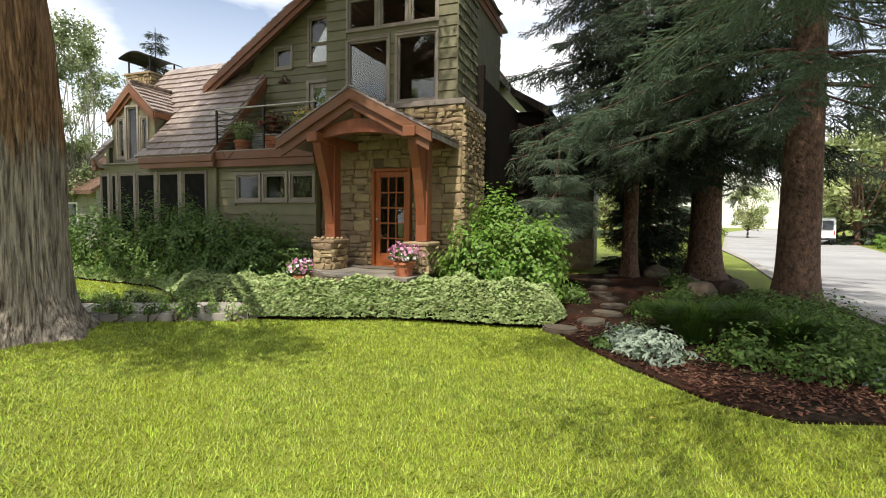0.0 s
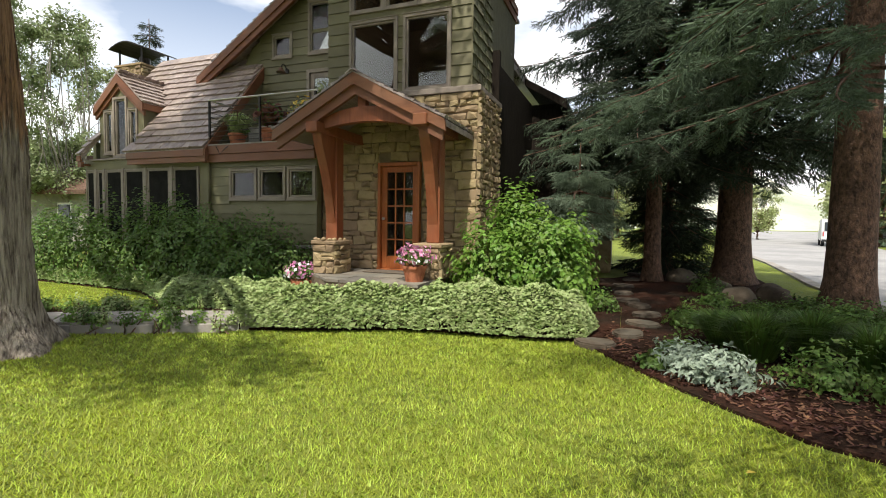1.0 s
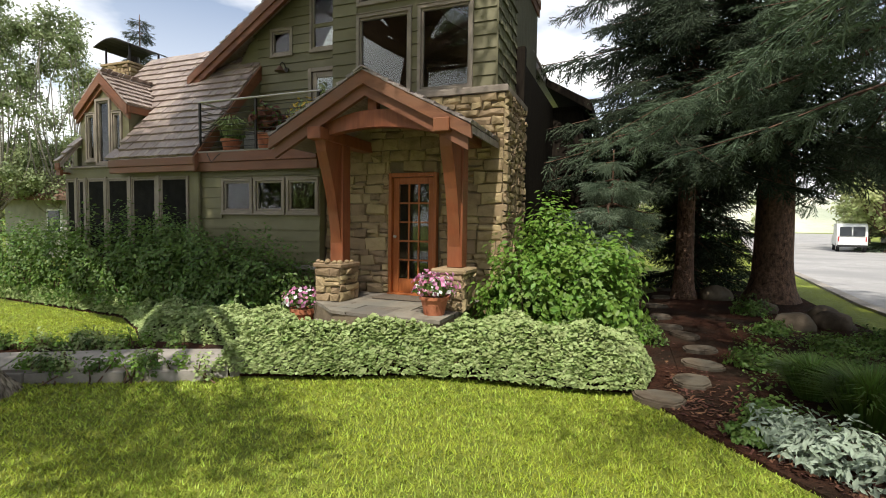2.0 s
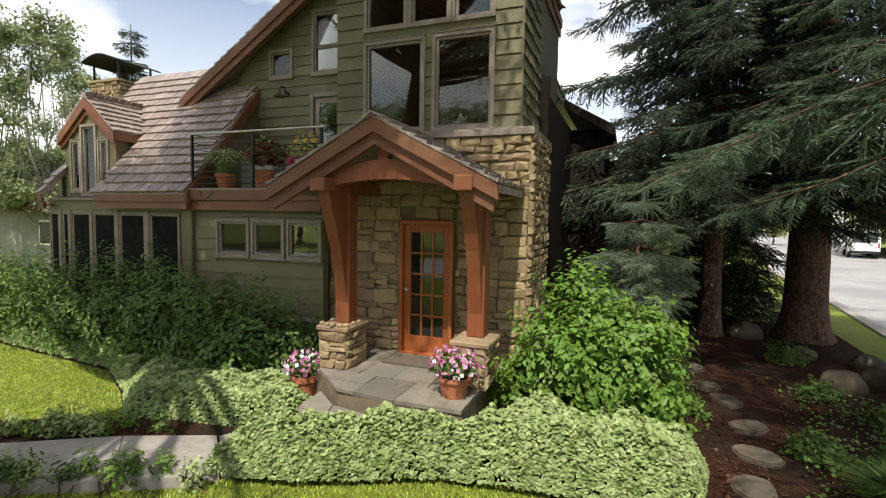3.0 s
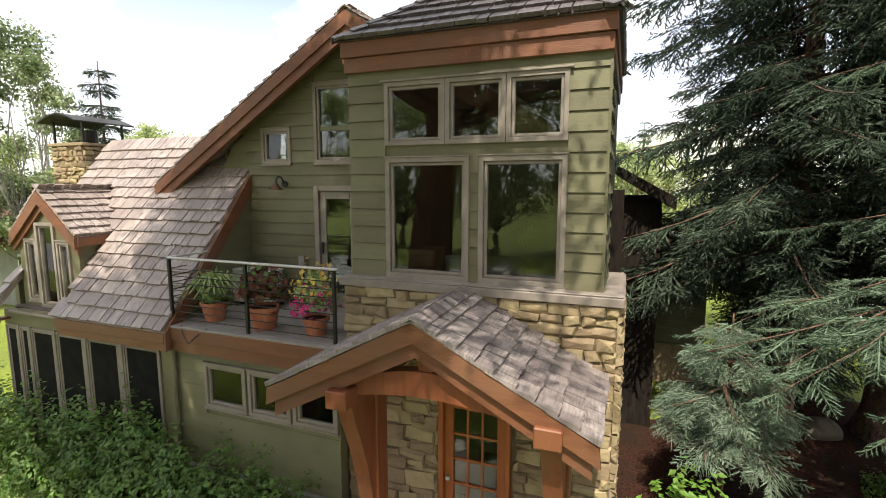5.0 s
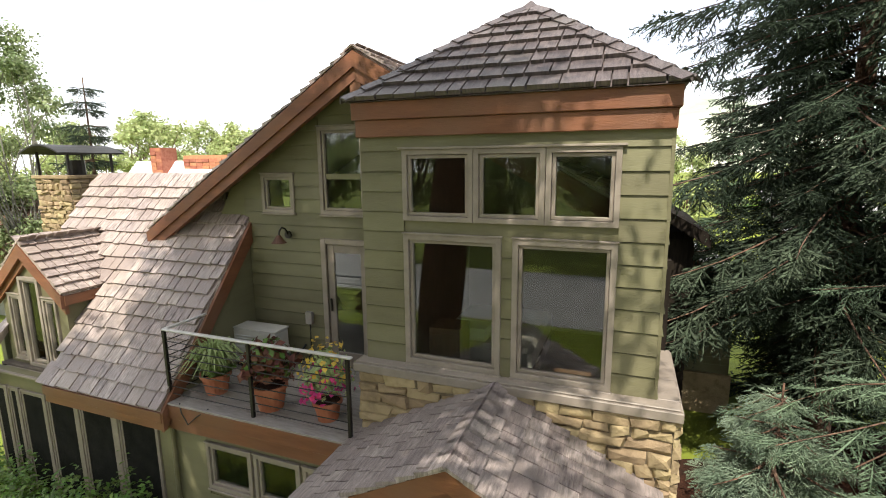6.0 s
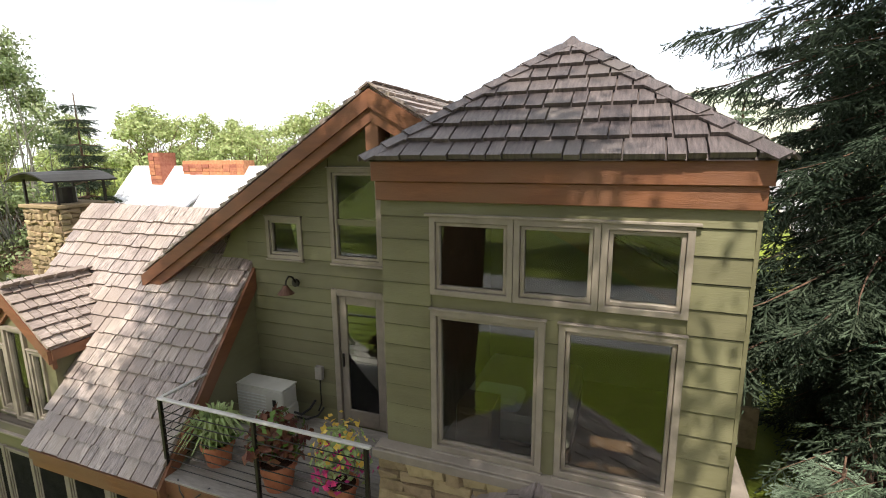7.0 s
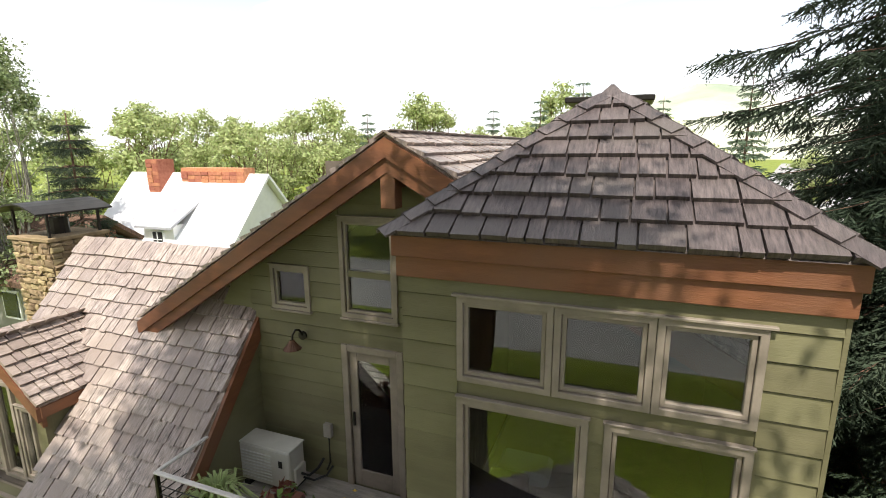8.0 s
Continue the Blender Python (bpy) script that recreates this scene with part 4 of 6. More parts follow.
window(house, DX - 0.26, DX + 0.26, 2.95, 4.50, DWY, 0.06, 0.05, sill=False)
window(house, DX - 0.62, DX - 0.275, 3.05, 4.18, DWY, 0.05, 0.04)
window(house, DX + 0.275, DX + 0.62, 3.05, 4.18, DWY, 0.05, 0.04)
dz = DZ - DS * DW
dback = EY + (DZ - EZ) / ws
bm = prism(bmesh.new(), [(DX - DW, dz), (DX, DZ), (DX + DW, dz), (DX + DW, dz - 0.11), (DX, DZ - 0.12), (DX - DW, dz - 0.11)], "y", DY + 0.02, dback)
dorm_roof = part("dormer_roof", bm, M_SHAKES, house)
dl = math.hypot(DW, DZ - dz)
for sg in (-1, 1):
    o = (DX + sg * DW, DY - 0.02 if sg > 0 else dback, dz)
    shakes(dorm_roof, o, (0, sg, 0), (-sg, 0, DS), dback - DY, dl, lambda a, b: b < dl and (a + DY - EY if sg > 0 else dback - EY - a) < (dz + b / dl * (DZ - dz) - EZ) / ws + 0.1, 0.18, M_SHAKE, M_SHAKES, 80, widths=(0.12, 0.16, 0.2))
    part("barge_board", prism(bmesh.new(), [(DX + sg * (DW + 0.01), dz - 0.02), (DX, DZ - 0.02), (DX, DZ - 0.24), (DX + sg * (DW + 0.01), dz - 0.22)], "y", DY - 0.03, DY + 0.02), M_CEDAR, dorm_roof)
    part("barge_board", prism(bmesh.new(), [(DX + sg * DW, dz - 0.18), (DX, DZ - 0.2), (DX, DZ - 0.36), (DX + sg * DW, dz - 0.32)], "y", DY + 0.021, DY + 0.08), M_CEDAR, dorm_roof)
    part("eave_board", boxes((DX + sg * DW - 0.03, DX + sg * DW + 0.03, DY + 0.021, 0.42, dz - 0.17, dz - 0.015)), M_CEDAR, dorm_roof)

# chimney with a metal hood
chim = part("chimney", boxes((-10.25, -9.2, 1.7, 2.7, GZ, 6.02)), M_MORTAR, house, "tan stone chimney with black metal hood")
stonework(chim, -10.25, -9.2, 4.0, 6.02, Matrix.Translation((0, 1.7, 0)), [], 150, 0.1, 0.27, 0.07, 0.14, 0.03)
stonework(chim, 1.7, 2.7, 4.0, 6.02, Matrix.Translation((-9.2, 0, 0)) @ Matrix.Rotation(math.pi / 2, 4, "Z"), [], 150, 0.1, 0.27, 0.07, 0.14, 0.03)
part("chimney_cap", boxes((-10.31, -9.14, 1.64, 2.76, 6.021, 6.09), bevel=0.01), M_STONE, chim)
part("flue", tube(bmesh.new(), [(-9.7, 2.2, 6.09), (-9.7, 2.2, 6.4)], 0.16, 12), M_METAL, chim)
for x, y in ((-10.2, 1.75), (-9.25, 1.75), (-10.2, 2.65), (-9.25, 2.65)):
    part("hood_leg", boxes((x - 0.02, x + 0.02, y - 0.02, y + 0.02, 6.09, 6.57)), M_METAL, chim)
arc = [(-10.35 + 1.25 * k / 8, 6.55 + 0.17 * math.sin(math.pi * k / 8)) for k in range(9)]
part("hood", prism(bmesh.new(), arc + [(p[0], p[1] - 0.03) for p in arc[::-1]], "y", 1.5, 2.85), M_METAL, chim)

# ---- porch ----
FLOOR = [(-1.02, -0.14), (-1.02, -1.25), (-0.06, -2.02), (0.7, -2.14), (1.66, -2.1), (1.66, -0.14)]
porch = part("porch_floor", prism(bmesh.new(), FLOOR, "z", GZ, 0.37), M_MORTAR, house)
for i, pts in enumerate(([(-1.03, -0.18), (-0.1, -0.18), (-0.1, -0.85), (-1.03, -0.85)], [(-0.1, -0.18), (1.0, -0.18), (1.0, -0.9), (-0.1, -0.9)], [(1.0, -0.18), (1.67, -0.18), (1.67, -1.1), (1.0, -1.1)],
                         [(-1.03, -0.85), (-0.1, -0.85), (-0.1, -1.25), (-1.03, -1.25)], [(-0.1, -0.9), (0.42, -0.9), (0.42, -1.45), (-0.1, -1.45)], [(0.42, -0.9), (1.0, -0.9), (1.0, -1.45), (0.42, -1.45)],
                         [(1.0, -1.1), (1.67, -1.1), (1.67, -1.6), (1.0, -1.6)], [(-1.03, -1.25), (-0.1, -1.25), (-0.1, -1.45), (-0.78, -1.45)], [(-0.78, -1.45), (0.2, -1.45), (0.2, -1.78), (-0.37, -1.78)],
                         [(-0.37, -1.78), (0.2, -1.78), (0.2, -2.08), (-0.07, -2.05)], [(0.2, -1.45), (0.8, -1.45), (0.8, -2.15), (0.2, -2.08)], [(0.8, -1.45), (1.0, -1.45), (1.0, -1.6), (1.67, -1.6), (1.67, -2.13), (0.8, -2.15)])):
    c = Vector((sum(p[0] for p in pts) / len(pts), sum(p[1] for p in pts) / len(pts)))
    part("flagstone", prism(bmesh.new(), [tuple(c + (Vector(p) - c) * 0.982) for p in pts], "z", 0.371, 0.413 + 0.004 * (i % 3)), M_FLAG, porch)
step = part("porch_step", prism(bmesh.new(), [(-0.52, -1.72), (-0.45, -2.3), (0.1, -2.75), (0.55, -2.6), (0.7, -2.19), (-0.08, -2.06)], "z", GZ, 0.16), M_MORTAR, house)
for pts in ([(-0.53, -1.73), (-0.46, -2.31), (0.0, -2.38), (-0.1, -2.08)], [(-0.45, -2.33), (0.1, -2.77), (0.2, -2.72), (0.01, -2.4)], [(0.01, -2.38), (0.21, -2.72), (0.56, -2.62), (0.7, -2.21), (-0.08, -2.09)]):
    part("flagstone", prism(bmesh.new(), pts, "z", 0.161, 0.2), M_FLAG, step)
mat_ob = tagged(part("door_mat", boxes((-0.06, 0.87, -0.86, -0.38, 0.424, 0.44), bevel=0.004), mat("brown_mat_fibre", (0.09, 0.07, 0.05), (0.15, 0.12, 0.09), 30, 0.95, 0.6, 120)), "flat brown door mat on the porch flagstones", "doormat")

PC = 0.235
for sx in (-0.57, 1.5):
    px = sx
    pier = part("pier", boxes((px - 0.22, px + 0.22, -1.38, -0.84, 0.41, 0.95)), M_MORTAR, house)
    stonework(pier, px - 0.22, px + 0.22, 0.42, 0.95, Matrix.Translation((0, -1.38, 0)), [], 30, 0.12, 0.3, 0.1, 0.18, 0.03)
    stonework(pier, -1.38, -0.84, 0.42, 0.95, Matrix.Translation((px + 0.22, 0, 0)) @ Matrix.Rotation(math.pi / 2, 4, "Z"), [], 30, 0.12, 0.3, 0.1, 0.18, 0.03)
    part("pier_cap", boxes((px - 0.27, px + 0.27, -1.42, -0.8, 0.951, 1.03), bevel=0.02), M_STONE, pier)
    part("porch_post", boxes((px - 0.12, px + 0.12, -1.14, -0.9, 1.031, 2.95), bevel=0.012), M_POST, house)
    prof = [(-1.141, 1.35), (-1.141, 2.95), (-1.6, 2.95), (-1.56, 2.78), (-1.45, 2.52), (-1.33, 2.2), (-1.24, 1.85), (-1.18, 1.55)]
    part("porch_brace", prism(bmesh.new(), prof, "x", px - 0.09, px + 0.09), M_POST, house)
    part("plate_beam", boxes((px - 0.13, px + 0.11, -1.75, -0.13, 2.951, 3.14), bevel=0.012), M_POST, house)
for i, (dx, dy, r) in enumerate(((-0.2, -0.24, 0.045), (-0.1, -0.27, 0.035), (0.0, -0.28, 0.05), (0.12, -0.26, 0.04), (0.2, -0.22, 0.045), (0.21, -0.05, 0.04), (-0.2, 0.02, 0.04), (0.2, 0.12, 0.035))):
    bm = bmesh.new()
    bmesh.ops.create_icosphere(bm, subdivisions=2, radius=r)
    for v in bm.verts:
        v.co = v.co * (1 + 0.3 * noise.noise(v.co * 18 + Vector((i, 0, 0))))
        v.co.z = max(v.co.z, -r * 0.6) * 0.8
    pebble = part("pebble", bm, M_STONE)
    pebble.location = (-0.57 + dx, -1.11 + dy, 1.03 + r * 0.48)
    tagged(pebble, "small brown pebble lying on the stone pier cap", "pebble", "pebbles on the pier")
AR = 0.98
arch_pts = []
for k in range(17):
    q = -1 + 2 * k / 16
    arch_pts.append((PC + 0.08 + q * AR, 2.99 + 0.13 * (1 - q * q)))
arch_top = [(PC + 0.08 + q * AR, 3.14 + 0.24 * (1 - q * q)) for q in (1 - 2 * k / 16 for k in range(17))]
part("arch_beam", prism(bmesh.new(), arch_pts + arch_top, "y", -1.52, -1.37), M_POST, house)
part("king_post", boxes((PC - 0.03, PC + 0.13, -1.5, -1.38, 3.38, 3.72), bevel=0.008), M_POST, house)
PX0, PX1, PZ, PEZ, PY = -1.46, 1.90, 3.92, 3.03, -1.66
ps = (PZ - PEZ) / (PC - PX0)
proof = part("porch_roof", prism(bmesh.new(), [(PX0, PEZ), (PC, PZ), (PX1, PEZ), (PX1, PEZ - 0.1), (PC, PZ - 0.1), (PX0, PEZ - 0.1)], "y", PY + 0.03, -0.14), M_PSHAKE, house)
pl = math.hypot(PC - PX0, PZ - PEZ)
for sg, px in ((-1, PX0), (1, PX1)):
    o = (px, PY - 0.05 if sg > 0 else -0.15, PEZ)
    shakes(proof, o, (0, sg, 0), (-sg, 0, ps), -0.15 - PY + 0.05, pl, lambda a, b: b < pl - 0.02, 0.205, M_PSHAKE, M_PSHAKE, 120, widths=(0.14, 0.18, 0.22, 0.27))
    part("barge_board", prism(bmesh.new(), [(px, PEZ - 0.0), (PC, PZ - 0.0), (PC, PZ - 0.2), (px + sg * 0.02, PEZ - 0.19)], "y", PY - 0.04, PY + 0.02), M_CEDAR, proof)
    part("barge_board", prism(bmesh.new(), [(px - sg * 0.05, PEZ - 0.14), (PC, PZ - 0.17), (PC, PZ - 0.36), (px - sg * 0.05, PEZ - 0.33)], "y", PY + 0.021, PY + 0.09), M_CEDAR, proof)
    for k in range(8):
        m = Matrix.Translation((PC, PY - 0.06 + 0.19 * k, PZ + 0.035)) @ Matrix.Rotation(sg * 0.5, 4, "Y")
        bm = boxes((0 if sg > 0 else -0.15, 0.15 if sg > 0 else 0, -0.02, 0.23, 0, 0.024))
        bmesh.ops.transform(bm, matrix=m, verts=bm.verts)
        part("ridge_cap", bm, M_PSHAKE, proof)


# ---- trees ----
def leafy(name, parent, pts, nrm, size, material, **kw):
    v, f = leaf_cloud(pts, nrm, size, **kw)
    return raw(name, v, f, material, parent)


def limb(bm, p0, p1, r0, r1, bend=0.15, n=6, sides=8):
    p0, p1 = Vector(p0), Vector(p1)
    mid = (p1 - p0).length * bend
    off = Vector((rng.normal(0, 1), rng.normal(0, 1), rng.normal(0, 0.5))) * mid * 0.5
    pts = [p0.lerp(p1, k / n) + off * math.sin(math.pi * k / n) for k in range(n + 1)]
    tube(bm, pts, [r0 + (r1 - r0) * k / n for k in range(n + 1)], sides)
    return pts


def spray_template(fuzz=6, rich=False, plain=False):
    """A flat spray of bottle-brush fingers along +x, as triangles: a thin stem for each finger and needles slanting forward all round it."""
    tris = []
    if plain:
        pairs = [(0.15, 0.42), (0.5, 0.36)]
    elif rich:
        pairs = [(0.10, 0.34), (0.25, 0.36), (0.40, 0.35), (0.55, 0.31), (0.69, 0.26), (0.82, 0.2)]
    else:
        pairs = [(0.12, 0.36), (0.32, 0.38), (0.52, 0.34), (0.72, 0.26)]
    fingers = [((0, 0, 0), 0.0, 1.0)] + [((x, 0, 0), sg * rng.uniform(0.55, 0.9), l * rng.uniform(0.8, 1.15)) for x, l in pairs for sg in (-1, 1)]
    for p, a, l in fingers:
        p = np.array(p, float)
        d = np.array([math.cos(a), math.sin(a), rng.uniform(-0.4, 0.12)])
        d /= np.linalg.norm(d)
        s = np.cross(d, [0, 0, 1.0])
        s /= np.linalg.norm(s)
        u = np.cross(s, d)
        r = 0.05 if plain else 0.016 if rich else 0.024
        q0 = rng.uniform(0, 2)
        ring_pts = [p + d * l * 0.6 + r * (s * math.cos(q) + u * math.sin(q)) for q in (q0, q0 + 2.1, q0 + 4.2)]
        for i in range(3):
            tris += [p, ring_pts[i], ring_pts[(i + 1) % 3], ring_pts[(i + 1) % 3], ring_pts[i], p + d * l]
        n = 0 if plain else int(fuzz * (2.2 if l > 0.9 else 1) + 0.5)
        for k in range(n):
            q, w = k * 2.4 + rng.uniform(0, 0.8), (0.06 if l < 0.9 else 0.2) + 0.9 * (k + rng.random()) / n
            o = s * math.cos(q) + u * math.sin(q)
            b = p + d * l * min(w, 1.0)
            e = np.cross(d, o) * (0.012 if rich else 0.019)
            tris += [b + e, b - e, b + (o * 0.052 + d * 0.062) * (1.25 - 0.5 * w) * (1.0 if rich else 1.35)]
    return np.array(tris)


def spruce(name, at, height, radius, base, label, trunk_r=0.5, whorls=34, twigs=16, scale=1.0, needles=34, lean=(0, 0), needle_mat=None, rich=False, taper=0.8, plain=False, boughs=(), bare=12.5):
    """A spruce: trunk, whorls of drooping branches and needled sprays on them; boughs are extra long limbs (z, tip)."""
    x, y, z = at
    t = thing(name, label, "tree", at)
    bm = bmesh.new()
    hs = [-0.05, 0.12, 0.35, 0.7, 1.2, 2.0] + [2 + (height - 2) * k / 9 for k in range(1, 10)]
    tube(bm, [(lean[0] * h / height, lean[1] * h / height, h) for h in hs],
         [trunk_r * (1 + 0.55 * math.exp(-max(h, 0) / 0.35)) * max(1 - h / height, 0.02) ** 0.8 + 0.01 for h in hs], 18)
    for v in bm.verts:
        a = math.atan2(v.co.y, v.co.x)
        s = 1 + 0.07 * math.sin(5 * a + 1.3) * math.exp(-max(v.co.z, 0) / 0.8) + 0.06 * noise.noise(v.co * 2.5)
        v.co.x *= s
        v.co.y *= s
    for f in bm.faces:
        f.smooth = True
    part("trunk", bm, M_BARKS, t)
    bb = bmesh.new()
    mats, tmp = [], spray_template(needles, rich, plain)

    def clothe(path, a, rr, m, h):
        for q in range(m):
            s = 0.18 + 0.82 * (q + rng.random()) / m
            j = min(int(s * 6), 5)
            p = np.array(path[j]) + (np.array(path[j + 1]) - np.array(path[j])) * (s * 6 - j)
            sg = 1 if q % 2 else -1
            ta = a + sg * rng.uniform(0.45, 1.05) if s < 0.97 else a
            L = (0.46 + 0.5 * (1 - s) ** 0.7) * rng.uniform(0.8, 1.25) * scale * (0.55 + 0.45 * min(rr / radius, 1.1))
            mats.append((p, ta, rng.uniform(-0.55, -0.05), L))
            if h < bare and rng.random() < 0.8:
                mats.append((p, ta + rng.normal(0, 0.3), rng.uniform(-1.35, -0.7), L * 0.8))

    for w in range(whorls):
        f = (w + rng.uniform(-0.3, 0.3)) / whorls
        h = base + (height - base) * max(f, 0) ** 0.95
        r = radius * (1 - max(f, 0)) ** taper * rng.uniform(0.75, 1.15) + 0.15
        k = max(4, int(8 * (1 - f * 0.5)))
        a0 = rng.uniform(0, 6.28)
        for i in range(k):
            a = a0 + 2 * math.pi * i / k + rng.normal(0, 0.15)
            rr = r * rng.uniform(0.6, 1.12)
            droop = 0.34 * (1 - f) + 0.05
            path = []
            for s in np.linspace(0, 1, 7):
                d = rr * s
                zz = h - droop * rr * (s ** 1.2) + 0.22 * rr * max(0, s - 0.6) ** 1.5
                wob = 0.06 * rr * math.sin(3 * s + a * 5)
                path.append((d * math.cos(a) - wob * math.sin(a), d * math.sin(a) + wob * math.cos(a), zz))
            tube(bb, path, [0.022 * (1 - 0.85 * s) * (0.5 + rr / radius) for s in np.linspace(0, 1, 7)], 4)
            m = max(5, int(twigs * rr / radius + 4))
            clothe(path, a, rr, max(4, m // 2) if h > bare else m, h)
    for h, tip in boughs:
        d = Vector(tip) - Vector((x, y, z + h))
        a = math.atan2(d.y, d.x)
        path = [(d.x * s, d.y * s, h + d.z * s ** 1.4 + 0.5 * math.sin(math.pi * s) * 0.6) for s in np.linspace(0, 1, 7)]
        tube(bb, path, [0.05 * (1 - 0.85 * s) for s in np.linspace(0, 1, 7)], 5)
        clothe(path, a, radius * 1.2, int(twigs * 2.2), h)
        for sg in (-1, 1):
            side = [tuple(np.array(path[3 + k // 3]) + np.array((math.cos(a + sg * 0.6), math.sin(a + sg * 0.6), -0.35)) * 0.3 * k) for k in range(7)]
            tube(bb, side, [0.02 * (1 - 0.85 * s) for s in np.linspace(0, 1, 7)], 4)
            clothe(side, a + sg * 0.5, radius * 0.8, twigs, h)
    tagged(part("branchwork", bb, M_BARKS, t), kind="stuff")
    P = np.array([m[0] for m in mats])
    A, E, L = (np.array([m[i] for m in mats]) for i in (1, 2, 3))
    ex = np.stack([np.cos(A) * np.cos(E), np.sin(A) * np.cos(E), np.sin(E)], 1)
    ey = np.stack([-np.sin(A), np.cos(A), 0 * A], 1)
    ez = np.cross(ex, ey)
    R = np.stack([ex, ey, ez], 2) * L[:, None, None]
    v = (np.einsum("nij,kj->nki", R, tmp) + P[:, None, :]).reshape(-1, 3)
    f = np.arange(len(v)).reshape(-1, 3)
    tagged(raw("needles", v, f, needle_mat or M_NEEDLE, t), kind="stuff")
    return t


def leaf_tree(name, at, height, crown_r, crown_z, label, material, leaves=9000, size=0.09, trunk_r=0.25, lumps=26, bark=None, squash=1.0, low=0.0):
    t = thing(name, label, "tree", at)
    bm = bmesh.new()
    h0 = crown_z * 0.8
    tube(bm, [(0.05 * math.sin(k), 0.05 * math.cos(2 * k), h0 * k / 6 - 0.05) for k in range(7)], [trunk_r * (1.35 if k == 0 else 1 - 0.06 * k) for k in range(7)], 12)
    P, N = [], []
    for i in range(lumps):
        a, f = rng.uniform(0, 6.28), rng.random()
        rad = crown_r * math.sin(math.pi * min(0.98, 0.12 + 0.8 * f)) ** 0.7 * rng.uniform(0.35, 1.0)
        c = (rad * math.cos(a), rad * math.sin(a), crown_z + (height - crown_z) * f * 0.95)
        limb(bm, (0, 0, h0 * rng.uniform(0.75, 1.0)), c, trunk_r * 0.3, 0.015, 0.2, 6, 6)
        s = crown_r * rng.uniform(0.2, 0.38)
        p, d = lump_points(leaves // lumps, c, (s, s, s * 0.8 * squash), 0.5, 2.0, 0.15)
        P.append(p)
        N.append(d)
    part("trunk", bm, bark or M_BARK, t)
    tagged(leafy("leaves", t, np.concatenate(P), np.concatenate(N) + [0, 0, 0.4], size, material, spread=0.6), kind="stuff")
    return t


def shrub(name, label, lumps, leaves, size, material, aspect=0.6, category="shrub", spread=0.45, inner=0.45, amp=0.35):
    """A leafy bush of several lumps (x, y, z, rx, ry, rz) standing on the soil."""
    c0 = np.mean([l[:2] for l in lumps], 0)
    t = thing(name, label, category, (c0[0], c0[1], GZ))
    P, N = [], []
    tot = sum(l[3] * l[4] * l[5] for l in lumps)
    bm = bmesh.new()
    for l in lumps:
        n = int(leaves * l[3] * l[4] * l[5] / tot)
        p, d = lump_points(n, l[:3], l[3:], amp, 2.4, inner, GZ + 0.04)
        P.append(p - [c0[0], c0[1], GZ])
        N.append(d)
        for k in range(5):
            e = p[rng.integers(len(p))] - [c0[0], c0[1], GZ]
            limb(bm, (l[0] - c0[0] + rng.normal(0, 0.08), l[1] - c0[1] + rng.normal(0, 0.08), 0), tuple(e), 0.012, 0.004, 0.1, 4, 5)
    part("stems", bm, M_BARKS, t)
    tagged(leafy("leaves", t, np.concatenate(P), np.concatenate(N) + [0, -0.2, 0.5], size, material, aspect=aspect, spread=spread), kind="stuff")
    return t


# shrubs in front of the low wing
shrub("shrub", "dense green leafy shrub before the boarded wall", [(-2.2, -0.95, 0.4, 0.9, 0.6, 0.95), (-3.3, -1.0, 0.5, 0.95, 0.65, 1.1), (-2.8, -1.2, 0.2, 0.9, 0.55, 0.75), (-1.5, -0.8, 0.2, 0.5, 0.4, 0.65)], 13000, 0.075, M_LEAF)
shrub("shrub", "dense green leafy shrub before the sunroom windows", [(-4.5, -1.0, 0.55, 0.95, 0.6, 1.15), (-5.6, -0.95, 0.55, 0.9, 0.55, 1.2), (-4.9, -0.75, 0.8, 0.5, 0.4, 1.2)], 12000, 0.078, M_LEAF)
shrub("shrub", "dense green leafy shrub at the far end of the house", [(-6.8, -0.95, 0.5, 1.0, 0.5, 1.15), (-8.1, -0.9, 0.55, 1.0, 0.5, 1.25), (-9.4, -0.7, 0.4, 0.9, 0.6, 1.1), (-10.6, -0.4, 0.4, 1.0, 0.7, 1.2)], 12000, 0.085, M_LEAF)
shrub("shrub", "bright sunlit green bush beside the stone wall", [(2.6, -0.75, 0.5, 0.75, 0.65, 0.95), (3.3, -0.6, 0.5, 0.85, 0.75, 1.0), (2.7, -0.3, 1.2, 0.5, 0.45, 0.9), (3.6, -0.2, 0.7, 0.6, 0.6, 0.85), (2.2, -0.8, 0.35, 0.5, 0.4, 0.65), (2.95, -0.5, 1.0, 0.5, 0.5, 0.8)], 14500, 0.095, M_LEAFB, spread=0.4)


